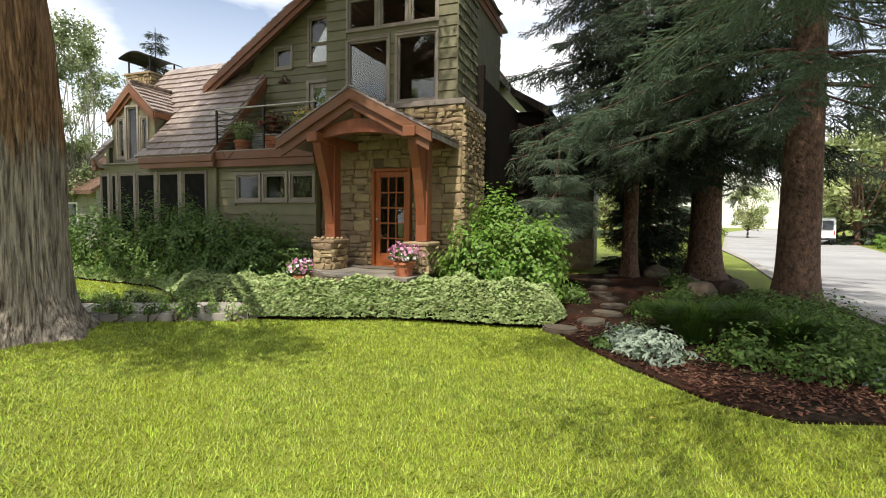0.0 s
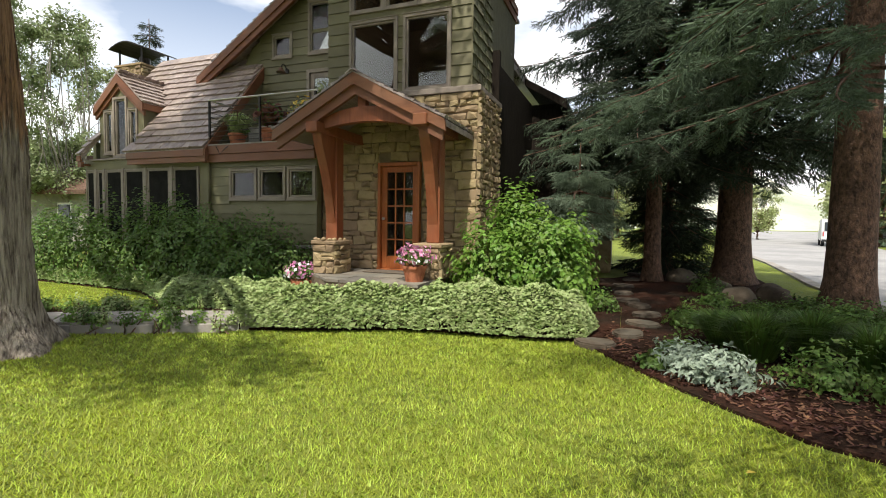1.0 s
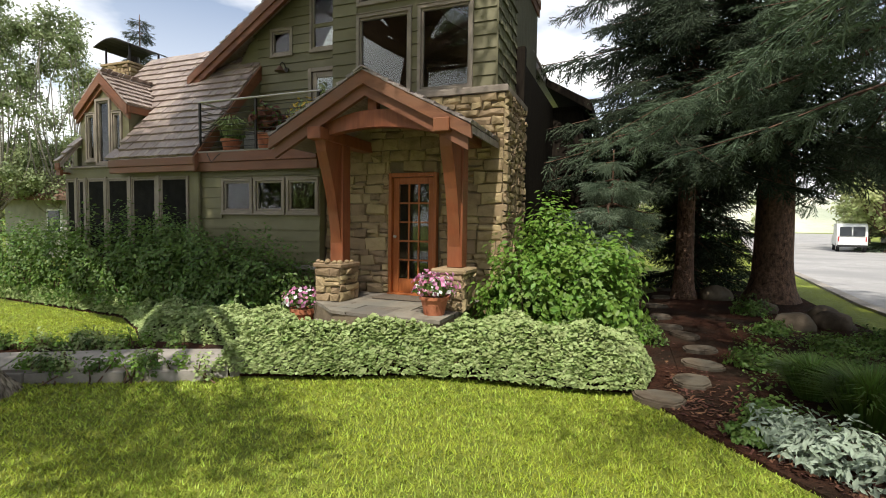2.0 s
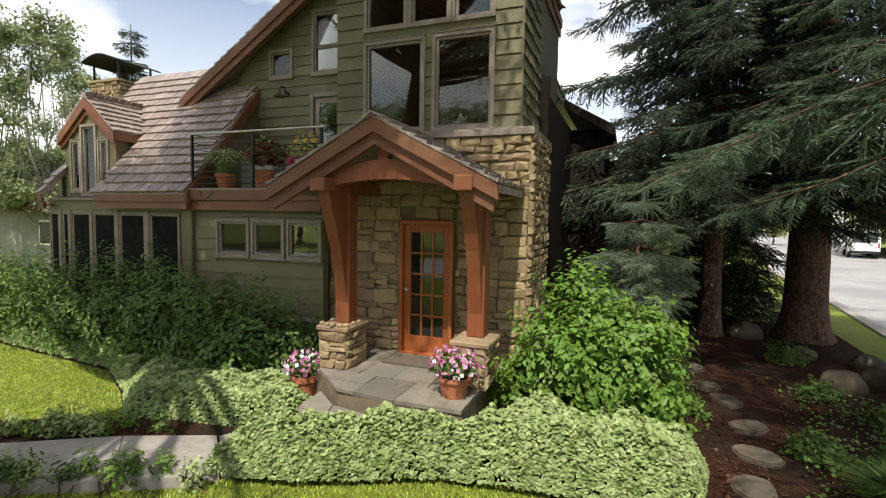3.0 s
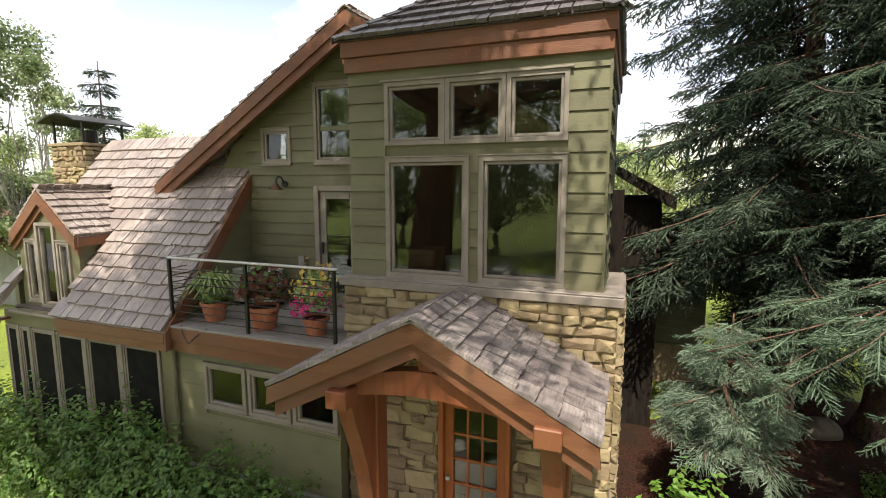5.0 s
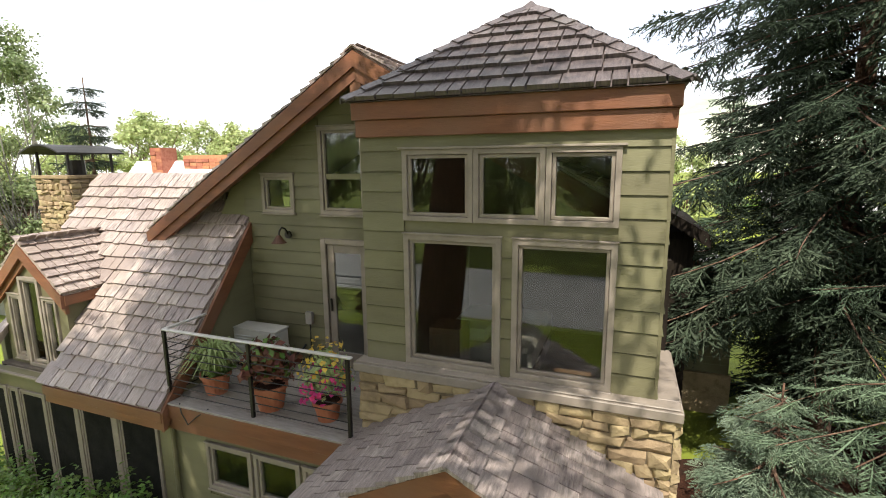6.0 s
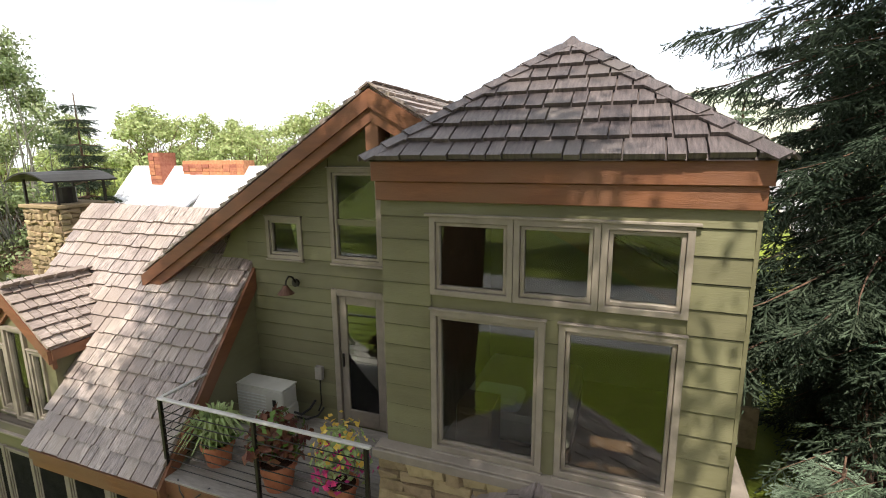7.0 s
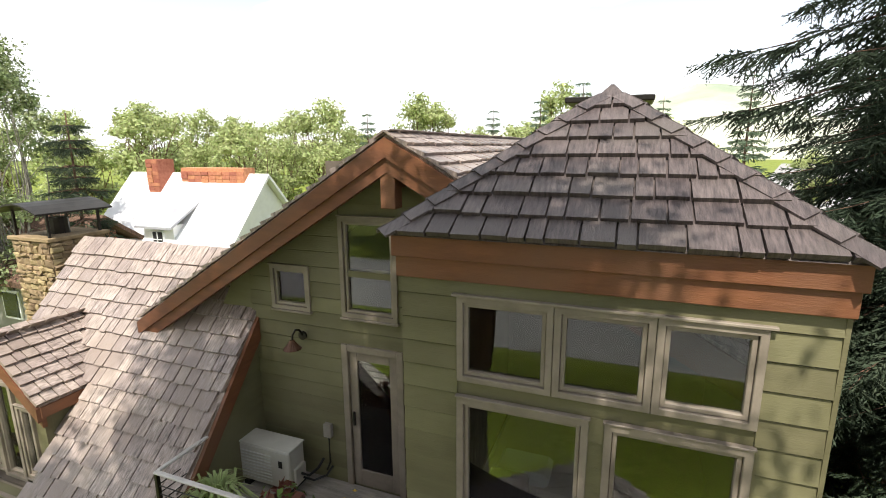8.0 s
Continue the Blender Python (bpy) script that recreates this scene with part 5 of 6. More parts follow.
def ground_cover(name, label, outline, height, n, size, material, category="ground cover"):
    """Leaves that stand densely over an outlined bed, rounded off at its edge."""
    pts = np.array(outline)
    lo, hi = pts.min(0), pts.max(0)
    xy = rng.uniform(lo, hi, (n * 3, 2))
    inside = np.zeros(len(xy), bool)
    dist = np.full(len(xy), 9.0)
    for (x0, y0), (x1, y1) in zip(outline, outline[1:] + outline[:1]):
        hit = (y0 > xy[:, 1]) != (y1 > xy[:, 1])
        inside ^= hit & (xy[:, 0] < (x1 - x0) * (xy[:, 1] - y0) / ((y1 - y0) or 1e-9) + x0)
        e = np.array([x1 - x0, y1 - y0])
        s = np.clip(((xy - [x0, y0]) @ e) / (e @ e), 0, 1)
        dist = np.minimum(dist, np.linalg.norm(xy - ([x0, y0] + s[:, None] * e), axis=1))
    keep = np.flatnonzero(inside)[:n]
    xy, dist = xy[keep], dist[keep]
    bumps = np.array([noise.noise(Vector((x * 2.2, y * 2.2, 0))) + 0.5 * noise.noise(Vector((x * 6, y * 6, 3))) for x, y in xy])
    top = height * np.clip(dist / 0.27, 0.03, 1) ** 0.6 * (1 + 0.28 * bumps)
    z = GZ + 0.03 + top * rng.uniform(0.55, 1.0, len(xy)) ** 0.6
    c = xy.mean(0)
    t = tagged(thing(name, label, category, (c[0], c[1], GZ)), kind="stuff")
    P = np.column_stack([xy - c, z - GZ])
    tagged(leafy("leaves", t, P, np.tile([0, -0.25, 1.0], (len(P), 1)), size, material, spread=0.45, aspect=0.8), kind="stuff")
    return t


ground_cover("ground_cover", "pale variegated ground cover before the porch", [(-0.86, -3.5), (0.25, -3.2), (1.58, -2.55), (3.6, -2.3), (4.15, -2.08), (4.3, -1.3), (3.4, -1.05), (2.0, -1.2), (1.75, -2.0), (0.75, -2.1), (0.5, -2.35), (-0.2, -2.7), (-0.5, -2.85)], 0.64, 32000, 0.062, M_GOUT)
ground_cover("ground_cover", "pale variegated ground cover beside the walk", [(-2.95, -2.8), (-1.1, -2.45), (-0.5, -2.42), (-0.55, -1.85), (-0.98, -1.15), (-2.5, -1.2), (-4.2, -1.4), (-4.0, -2.05)], 0.46, 19000, 0.06, M_GOUT)
ground_cover("ground_cover", "pale variegated ground cover edging the side lawn", [(-12, -0.85), (-9.6, -1.05), (-5.3, -1.4), (-4.0, -2.05), (-4.0, -1.3), (-6, -0.9), (-12, -0.5)], 0.36, 12000, 0.075, M_GOUT)

# trees
old = thing("cottonwood_tree", "old cottonwood with stringy brown bark, bleached grey below", "tree", (-2.66, -5.5, GZ))
bm = bmesh.new()
zs = np.concatenate([np.linspace(-0.1, 3.9, 150), np.linspace(4.0, 9.0, 26)])
rad = np.interp(zs, [-0.1, 0.1, 0.3, 0.6, 1.4, 2.6, 4.0, 6.5, 9.0], [0.80, 0.71, 0.62, 0.56, 0.50, 0.50, 0.51, 0.41, 0.28])
tube(bm, [(0.0, 0.0, z) for z in zs], rad, 200)
for v in bm.verts:
    a = math.atan2(v.co.y, v.co.x)
    zz = v.co.z
    tw = a + 0.10 * math.sin(zz * 1.1) + 0.04 * noise.noise(Vector((a * 3, zz * 1.5, 2)))
    ca, sa = math.cos(tw), math.sin(tw)
    plates = noise.noise(Vector((ca * 6, sa * 6, zz * 0.4)))
    strips = 1 - 3 * abs(noise.noise(Vector((ca * 15, sa * 15, zz * 0.55 + 5))))
    fibre = noise.noise(Vector((ca * 42, sa * 42, zz * 1.6)))
    flare = 0.30 * max(0, 0.55 - zz) * (0.4 + math.sin(5 * a + 0.6))
    k = 1 + 0.05 * plates + 0.045 * strips + 0.022 * fibre + flare
    v.co.x = v.co.x * k + np.interp(zz, [2.6, 9], [0, 0.35])
    v.co.y = v.co.y * k - np.interp(zz, [2.6, 9], [0, 0.8])
P, N = [], []
# Crown lumps stay out of view, placed to dapple the tower with shade.
for i in range(100):
    c = (rng.uniform(-2.3, 4.4), rng.uniform(-1.4, 1.9), rng.uniform(10.8, 16.0))
    limb(bm, (0.3, -0.7, rng.uniform(7.5, 9)), c, 0.13, 0.02, 0.15, 7, 7)
    p, d = lump_points(300, c, (0.95, 0.95, 0.7), 0.5, 2, 0.1)
    P.append(p)
    N.append(d)
# Further unseen lumps, set along the sun's rays to shade the gable wall.
for i in range(26):
    c = (rng.uniform(-1.4, 1.7), rng.uniform(1.5, 3.0), rng.uniform(11.4, 13.4))
    limb(bm, (0.2, -0.6, rng.uniform(7.0, 8.6)), c, 0.11, 0.02, 0.15, 7, 7)
    p, d = lump_points(230, c, (0.8, 0.7, 0.6), 0.5, 2, 0.1)
    P.append(p)
    N.append(d)
# Unseen band of leaves added to shade the wing wall and dormer.
for i in range(46):
    c = (rng.uniform(-6.2, -1.2), rng.uniform(-1.1, -0.4), rng.uniform(11.0, 13.2))
    limb(bm, (0.2, -0.6, rng.uniform(7.0, 8.6)), c, 0.11, 0.02, 0.15, 7, 7)
    p, d = lump_points(240, c, (0.95, 0.8, 0.6), 0.5, 2, 0.1)
    P.append(p)
    N.append(d)
# Unseen lumps added to throw shade on the lawn.
for i in range(30):
    c = (rng.uniform(-1.6, 4.2), rng.uniform(-5.9, -4.3), rng.uniform(8.3, 10.3))
    limb(bm, (0.2, -0.6, rng.uniform(6.5, 7.5)), c, 0.1, 0.02, 0.15, 7, 7)
    p, d = lump_points(260, c, (0.8, 0.7, 0.6), 0.5, 2, 0.1)
    P.append(p)
    N.append(d)
part("trunk", bm, M_BARK, old)
tagged(leafy("leaves", old, np.concatenate(P), np.concatenate(N), 0.13, M_ASPEN, spread=0.8), kind="stuff")

# First spruce: trunk out of view, added mainly to shade bed and lawn.
spruce("spruce_tree", (8.5, -5.3, GZ), 19, 4.6, 4.8, "tall blue-green spruce with sunlit drooping boughs by the lawn", 0.4, 22, 15, 1.15, 5, rich=True, taper=0.5)
spruce("spruce_tree", (8.5, 2.0, GZ), 19, 5.0, 4.5, "tall blue-green spruce with a thick trunk beside the street", 0.37, 22, 17, 0.95, 10, rich=True, taper=0.7, boughs=((5.2, (3.9, 1.1, 3.0)),))
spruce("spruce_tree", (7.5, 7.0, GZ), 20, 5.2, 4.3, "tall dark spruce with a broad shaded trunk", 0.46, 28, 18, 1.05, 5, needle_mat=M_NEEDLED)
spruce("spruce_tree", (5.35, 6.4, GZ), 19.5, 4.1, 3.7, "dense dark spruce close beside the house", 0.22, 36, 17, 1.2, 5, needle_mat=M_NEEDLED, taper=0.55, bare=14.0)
spruce("spruce_tree", (3.6, 2.6, GZ), 3.5, 1.05, 1.8, "young blue spruce with drooping tips coloured as sunlit beside the house", 0.04, 6, 8, 0.72, 12, rich=True, needle_mat=M_NEEDLEP)
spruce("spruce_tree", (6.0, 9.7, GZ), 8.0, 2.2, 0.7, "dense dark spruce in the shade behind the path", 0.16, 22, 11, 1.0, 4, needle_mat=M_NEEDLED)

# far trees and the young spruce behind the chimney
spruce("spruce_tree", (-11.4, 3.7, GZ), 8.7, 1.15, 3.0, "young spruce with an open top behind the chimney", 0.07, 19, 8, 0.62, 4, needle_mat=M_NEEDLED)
asp = leaf_tree("aspen_tree", (-22.6, 8.0, GZ), 12.5, 2.4, 3.0, "slender aspen with pale trunk and light leaves", M_ASPEN, 9000, 0.16, 0.13, 30, mat("pale_aspen_bark", (0.10, 0.09, 0.07), (0.30, 0.28, 0.23), 5, 0.9, 0.4, 20))
for x, y, r, k in ((-24.2, 6.0, 1.0, 1.05), (-26.0, 10.5, 2.2, 0.95), (-28, 8.0, 4.0, 1.05)):
    copy_thing(asp, pose(x, y, GZ, 0, 0, r * 57) @ Matrix.Diagonal((k, k, k, 1)))
far = leaf_tree("far_tree", (-34, 34, GZ), 10.5, 3.6, 2.0, "leafy green tree paled for haze beyond the neighbouring house", M_FAR, 4600, 0.36, 0.22, 46, M_BARKS)
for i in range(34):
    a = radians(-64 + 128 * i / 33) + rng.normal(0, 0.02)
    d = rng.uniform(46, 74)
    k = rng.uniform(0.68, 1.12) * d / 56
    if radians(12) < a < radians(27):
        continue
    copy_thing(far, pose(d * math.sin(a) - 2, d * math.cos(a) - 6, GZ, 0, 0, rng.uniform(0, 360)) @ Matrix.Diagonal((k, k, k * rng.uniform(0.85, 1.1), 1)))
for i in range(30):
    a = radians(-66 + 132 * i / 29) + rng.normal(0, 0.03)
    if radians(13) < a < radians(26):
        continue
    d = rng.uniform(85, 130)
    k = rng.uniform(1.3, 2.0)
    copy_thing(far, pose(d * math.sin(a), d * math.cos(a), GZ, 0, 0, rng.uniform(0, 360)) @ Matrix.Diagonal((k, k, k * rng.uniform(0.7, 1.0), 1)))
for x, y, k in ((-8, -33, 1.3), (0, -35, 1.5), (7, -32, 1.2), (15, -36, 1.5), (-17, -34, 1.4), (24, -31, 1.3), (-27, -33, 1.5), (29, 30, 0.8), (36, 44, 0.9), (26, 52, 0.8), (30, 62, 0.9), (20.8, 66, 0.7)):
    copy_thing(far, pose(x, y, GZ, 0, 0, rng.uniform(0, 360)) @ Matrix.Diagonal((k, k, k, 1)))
fs = spruce("spruce_tree", (-4, 44, GZ), 14, 2.6, 1.0, "far pointed spruce beyond the roofs", 0.2, 17, 6, 1.5, 0, plain=True)
for x, y, k in ((-7.5, 42, 0.88), (10.5, 50, 1.05), (26.0, 46, 1.0), (-13, 46, 0.85), (-22, 36, 0.8), (3.5, 58, 0.95)):
    copy_thing(fs, pose(x, y, GZ, 0, 0, rng.uniform(0, 360)) @ Matrix.Diagonal((k, k, k, 1)))

# distant hills, with haze mixed into their pale colours
hv, hf = [], []
for j in range(14):
    for i in range(90):
        x, y = -420 + 10 * i, 300 + 16 * j
        f = min(1, j / 9) ** 0.8
        h = 12 + 10 * noise.noise(Vector((x * 0.012, y * 0.01, 0))) + 40 * math.exp(-((x - 70) / 75) ** 2) + 26 * math.exp(-((x + 40) / 80) ** 2) + 14 * math.exp(-((x - 260) / 90) ** 2)
        hv.append((x, y, GZ - 3 + f * max(h, 2) + 3 * noise.noise(Vector((x * 0.05, y * 0.05, 4)))))
for j in range(13):
    for i in range(89):
        k = j * 90 + i
        hf.append((k, k + 1, k + 91, k + 90))
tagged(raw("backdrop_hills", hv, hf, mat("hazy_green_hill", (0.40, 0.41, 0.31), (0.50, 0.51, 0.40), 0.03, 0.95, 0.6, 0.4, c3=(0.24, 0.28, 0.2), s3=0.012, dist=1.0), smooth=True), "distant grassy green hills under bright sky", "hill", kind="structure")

# ---- plants and stones of the shaded bed ----
def rock(name, label, x, y, r, flat=0.5, material=None, category="rock"):
    bm = bmesh.new()
    bmesh.ops.create_icosphere(bm, subdivisions=3, radius=1)
    o = Vector((x * 3.1, y * 2.7, 0))
    for v in bm.verts:
        k = 1 + 0.22 * noise.noise(v.co * 1.3 + o) + 0.06 * noise.noise(v.co * 4 + o)
        v.co = Vector((v.co.x * r * k, v.co.y * r * 0.8 * k, max(v.co.z, -0.3) * r * flat * k))
    for f in bm.faces:
        f.smooth = True
    ob = part(name, bm, material or M_ROCK)
    ob.location = (x, y, GZ + 0.03 + r * flat * 0.15)
    return tagged(ob, label, category)


M_ROCK = mat("tan_boulder", (0.07, 0.053, 0.038), (0.145, 0.115, 0.082), 4, 0.9, 0.6, 25, rnd=0.15, c3=(0.09, 0.08, 0.062), s3=2, spec=0.15)
for x, y, r in ((6.9, 2.85, 0.36), (7.7, 3.4, 0.36), (6.9, 4.9, 0.26), (6.15, 6.6, 0.42), (7.9, 4.6, 0.3)):
    tagged(rock("boulder", "rounded tan boulder half sunk in the shaded bed", x, y, r, 0.8), group="boulders in the bed")
for i, (x, y) in enumerate(((4.32, -2.2), (4.72, -1.42), (4.93, -0.55), (5.02, 0.35), (4.9, 1.35), (4.68, 2.0), (4.62, 3.1), (4.62, 4.6), (4.8, 6.2), (4.95, 8.0))):
    bm = bmesh.new()
    n = 11
    pts = [(0.29 * (1 + 0.22 * noise.noise(Vector((math.cos(a) * 1.5 + i * 9, math.sin(a) * 1.5, 0)))) * math.cos(a), 0.22 * (1 + 0.25 * noise.noise(Vector((math.cos(a) * 1.5, math.sin(a) * 1.5 + i * 7, 3)))) * math.sin(a)) for a in (2 * math.pi * k / n for k in range(n))]
    prism(bm, pts, "z", -0.05, 0.05)
    bmesh.ops.bevel(bm, geom=[e for e in bm.edges if all(v.co.z > 0 for v in e.verts)], offset=0.02, segments=2, affect="EDGES")
    ob = part("stepping_stone", bm, M_ROCK)
    ob.location = (x, y, GZ + 0.035)
    ob.rotation_euler = (0, 0, i * 1.3)
    tagged(ob, "flat tan stepping stone set in dark soil", "stepping stone", "stepping stones of the side path")


def tuft(name, label, x, y, r, h, n, width, material, curve=0.5, category="plant"):
    """A clump of arching blades."""
    a, q = rng.uniform(0, 6.28, n), rng.uniform(0.15, 1, n)
    base = np.column_stack([0.35 * r * q * np.cos(a), 0.35 * r * q * np.sin(a), np.full(n, 0.02)])
    hh = h * rng.uniform(0.6, 1.1, n)
    d = np.column_stack([np.cos(a), np.sin(a), 0 * a])
    s = np.column_stack([-np.sin(a), np.cos(a), 0 * a]) * width
    mid = base + d * (r * q * 0.35)[:, None] + np.column_stack([0 * a, 0 * a, hh * 0.7])
    tip = base + d * (r * q)[:, None] + np.column_stack([0 * a, 0 * a, hh * (1 - curve * q)])
    v = np.stack([base - s * 0.6, base + s * 0.6, mid + s, mid - s, tip], 1).reshape(-1, 3)
    k = np.arange(n)[:, None] * 5
    f = np.concatenate([k + [[0, 1, 2]], k + [[0, 2, 3]], k + [[3, 2, 4]]])
    t = thing(name, label, category, (x, y, GZ + 0.03))
    tagged(raw("foliage", v, f, material, t), kind="stuff")
    return t


for x, y, r in ((5.55, -3.35, 0.42), (5.25, -3.05, 0.25), (8.0, -3.6, 0.35)):
    shrub("lambs_ear", "clump of silvery felted leaves in the mulch bed", [(x, y, GZ + 0.12, r, r * 0.9, 0.26)], int(1500 * r / 0.4), 0.085, M_SILVER, aspect=0.36, category="plant", inner=0.4, spread=0.6)
for x, y, r, h in ((6.15, -2.2, 0.55, 0.6), (6.8, -1.9, 0.5, 0.62), (5.9, -1.5, 0.45, 0.5), (7.2, -2.4, 0.5, 0.55)):
    tuft("perennial", "feathery green perennial clump in the mulch bed", x, y, r, h, 900, 0.009, M_LEAF, 0.25)
for i, (x, y, r, h) in enumerate(((6.6, -3.1, 0.4, 0.3), (7.2, -3.4, 0.4, 0.28), (7.6, -2.4, 0.6, 0.45), (8.0, -1.2, 0.6, 0.5), (7.4, -0.8, 0.7, 0.45), (6.6, -0.4, 0.45, 0.3), (8.1, 0.2, 0.5, 0.35), (7.0, 1.2, 0.35, 0.22), (7.9, -3.0, 0.5, 0.35), (6.4, 2.2, 0.3, 0.22), (6.5, 4.4, 0.4, 0.3), (7.7, 1.5, 0.4, 0.3), (5.6, -0.3, 0.35, 0.25), (5.3, -2.4, 0.25, 0.16), (5.0, -3.0, 0.2, 0.14), (4.2, 0.6, 0.35, 0.3), (8.3, -2.2, 0.5, 0.4))):
    shrub("perennial", "low leafy green perennial in the shaded bed", [(x, y, GZ + h * 0.4, r, r, h)], 1300, 0.058, M_LEAF, category="plant", inner=0.3)
ground_cover("ground_cover", "leafy vine creeping along the bed by the street", [(7.6, -4.3), (8.25, -3.5), (8.4, 0), (8.6, 3), (8.2, 3), (7.9, 0), (7.6, -2.5)], 0.3, 5500, 0.065, M_LEAF)
ground_cover("ground_cover", "sparse low weeds over the shaded soil", [(4.9, -2.6), (5.4, -3.2), (7.0, -3.8), (8, -2), (8.1, 2), (5.8, 3), (5.5, 0), (5.1, -1.8)], 0.10, 1500, 0.05, M_LEAF)
for i in range(44):
    f = rng.random()
    x, y = -4.6 + 3.9 * f + rng.normal(0, 0.08), -5.35 + 1.78 * f + rng.normal(0, 0.06)
    if i % 2:
        x, y = -4.6 + 2.6 * f, -4.1 + 1.15 * f + rng.normal(0, 0.08)
    shrub("weed", "small weedy flower beside the walk", [(x, y, GZ + 0.2, rng.uniform(0.1, 0.2), 0.12, rng.uniform(0.12, 0.24))], 150, 0.05, (M_LEAF, M_GOUT, M_LEAFB)[i % 3], category="plant", inner=0.2)

chips_n = 2600
cx = rng.uniform(4.4, 8.0, chips_n)
cy = np.interp(cx, [4.05, 4.6, 5.2, 6.0, 6.6, 7.4, 8.2], [-2.0, -2.9, -3.7, -4.62, -4.9, -4.62, -3.5]) + rng.gamma(2.0, 0.45, chips_n) + 0.04
ca, cl = rng.uniform(0, 6.28, chips_n), rng.uniform(0.012, 0.035, chips_n)
along = np.column_stack([np.cos(ca) * cl, np.sin(ca) * cl, rng.normal(0, 0.25, chips_n) * cl])
across = np.column_stack([-np.sin(ca), np.cos(ca), rng.normal(0, 0.3, chips_n)]) * (cl * 0.35)[:, None]
mid = np.column_stack([cx, cy, np.full(chips_n, GZ + 0.044) + rng.uniform(0, 0.012, chips_n)])
cv = np.stack([mid - along - across, mid + along - across, mid + along * 0.8 + across, mid - along * 0.9 + across], 1).reshape(-1, 3)
M_CHIP = mat("red_brown_bark_chip", (0.05, 0.02, 0.012), (0.16, 0.07, 0.04), 20, 0.95, 0, rnd=0.45, island=True)
tagged(raw("bark_chips", cv, np.arange(4 * chips_n).reshape(-1, 4), M_CHIP), "loose reddish bark chips over the mulch bed", "bark chips", kind="stuff")

# ---- pots ----
def pot(name, label, x, y, z, r, h, plants):
    """A terracotta pot with rim and soil; plants are (points, normals, size, material)."""
    t = thing(name, label, "potted plant", (x, y, z))
    bm = bmesh.new()
    prof = [(r * 0.72, 0), (r * 0.95, h * 0.82), (r * 1.06, h * 0.83), (r * 1.06, h), (r * 0.94, h), (r * 0.9, h * 0.9)]
    rings = [[bm.verts.new((a * math.cos(q), a * math.sin(q), b)) for q in (2 * math.pi * k / 20 for k in range(20))] for a, b in prof]
    for p, q in zip(rings, rings[1:]):
        for k in range(20):
            bm.faces.new((p[k], p[(k + 1) % 20], q[(k + 1) % 20], q[k]))
    bm.faces.new(rings[0][::-1])
    part("pot", bm, M_TERRA, t, "terracotta pot")
    part("soil", tube(bmesh.new(), [(0, 0, h * 0.8), (0, 0, h * 0.9)], r * 0.9, 16), M_SOIL, t)
    for n, (p, d, size, material, kw) in enumerate(plants):
        tagged(leafy("blossoms" if material in (M_PINK, M_YELLOW, M_MAGENTA) else "leaves", t, p, d, size, material, **kw), kind="stuff")
    return t


def mound(n, r, h, z, inner=0.4):
    p, d = lump_points(n, (0, 0, z), (r, r, h), 0.3, 2.5, inner, z - h * 0.5)
    return p, d


for x, y, z in ((-1.02, -1.42, 0.0), (1.42, -1.72, 0.42)):
    pot("potted_petunia", "terracotta pot of pink and white petunias by the porch", x, y, z if z else GZ + 0.03, 0.2, 0.26 if z else 0.5,
        [(*mound(500, 0.27, 0.16, 0.36 if z else 0.62), 0.06, M_LEAF, {}), (*mound(200, 0.3, 0.19, 0.38 if z else 0.64, 0.85), 0.06, M_PINK, {"aspect": 0.95}), (*mound(50, 0.3, 0.19, 0.38 if z else 0.64, 0.9), 0.06, M_WHITE, {"aspect": 0.95})])
pot("potted_fern", "terracotta pot with a striped spider plant on the balcony", -3.9, 0.0, 3.08, 0.2, 0.3, [(*mound(300, 0.2, 0.15, 0.35), 0.08, M_LEAF, {})])
sp = tuft("spider_plant", "arching striped spider plant leaves", -3.9, 0.0, 0.45, 0.6, 160, 0.016, M_GOUT, 0.75)
sp.location.z = 3.36
pot("potted_coleus", "terracotta pot with dark reddish leafy plant on the balcony", -2.86, -0.1, 3.08, 0.22, 0.34, [(*mound(420, 0.32, 0.3, 0.6), 0.12, mat("dark_red_leaf", (0.12, 0.03, 0.03), (0.2, 0.09, 0.04), 8, 0.6, 0, rnd=0.3, island=True, trans=0.3), {}), (*mound(160, 0.32, 0.32, 0.62), 0.1, M_LEAF, {})])
pot("potted_flowers", "pot of magenta and yellow flowers on the balcony", -1.98, -0.08, 3.08, 0.18, 0.26, [(*mound(420, 0.3, 0.35, 0.55), 0.08, M_GOUT, {}), (*mound(150, 0.33, 0.25, 0.42, 0.85), 0.07, M_MAGENTA, {"aspect": 0.9}), (*mound(110, 0.3, 0.3, 0.7, 0.85), 0.065, M_YELLOW, {"aspect": 0.9})])

M_CREAM = mat("cream_enamel", (0.44, 0.42, 0.36), (0.52, 0.50, 0.44), 3, 0.45, 0.05, 50)
# ---- air conditioner, lamp and meter on the balcony ----
ac = thing("air_conditioner", "white outdoor air conditioner unit on the balcony deck", "air conditioner", (-3.95, 1.0, 3.08))
part("casing", boxes((-0.45, 0.42, -0.16, 0.16, 0.06, 0.62), bevel=0.02), M_CREAM, ac)
part("lid", boxes((-0.46, 0.43, -0.17, 0.17, 0.621, 0.645), bevel=0.008), M_CREAM, ac)
for x in (-0.36, 0.3):
    part("foot", boxes((x, x + 0.1, -0.18, 0.18, 0.0, 0.059), bevel=0.005), M_METAL, ac)
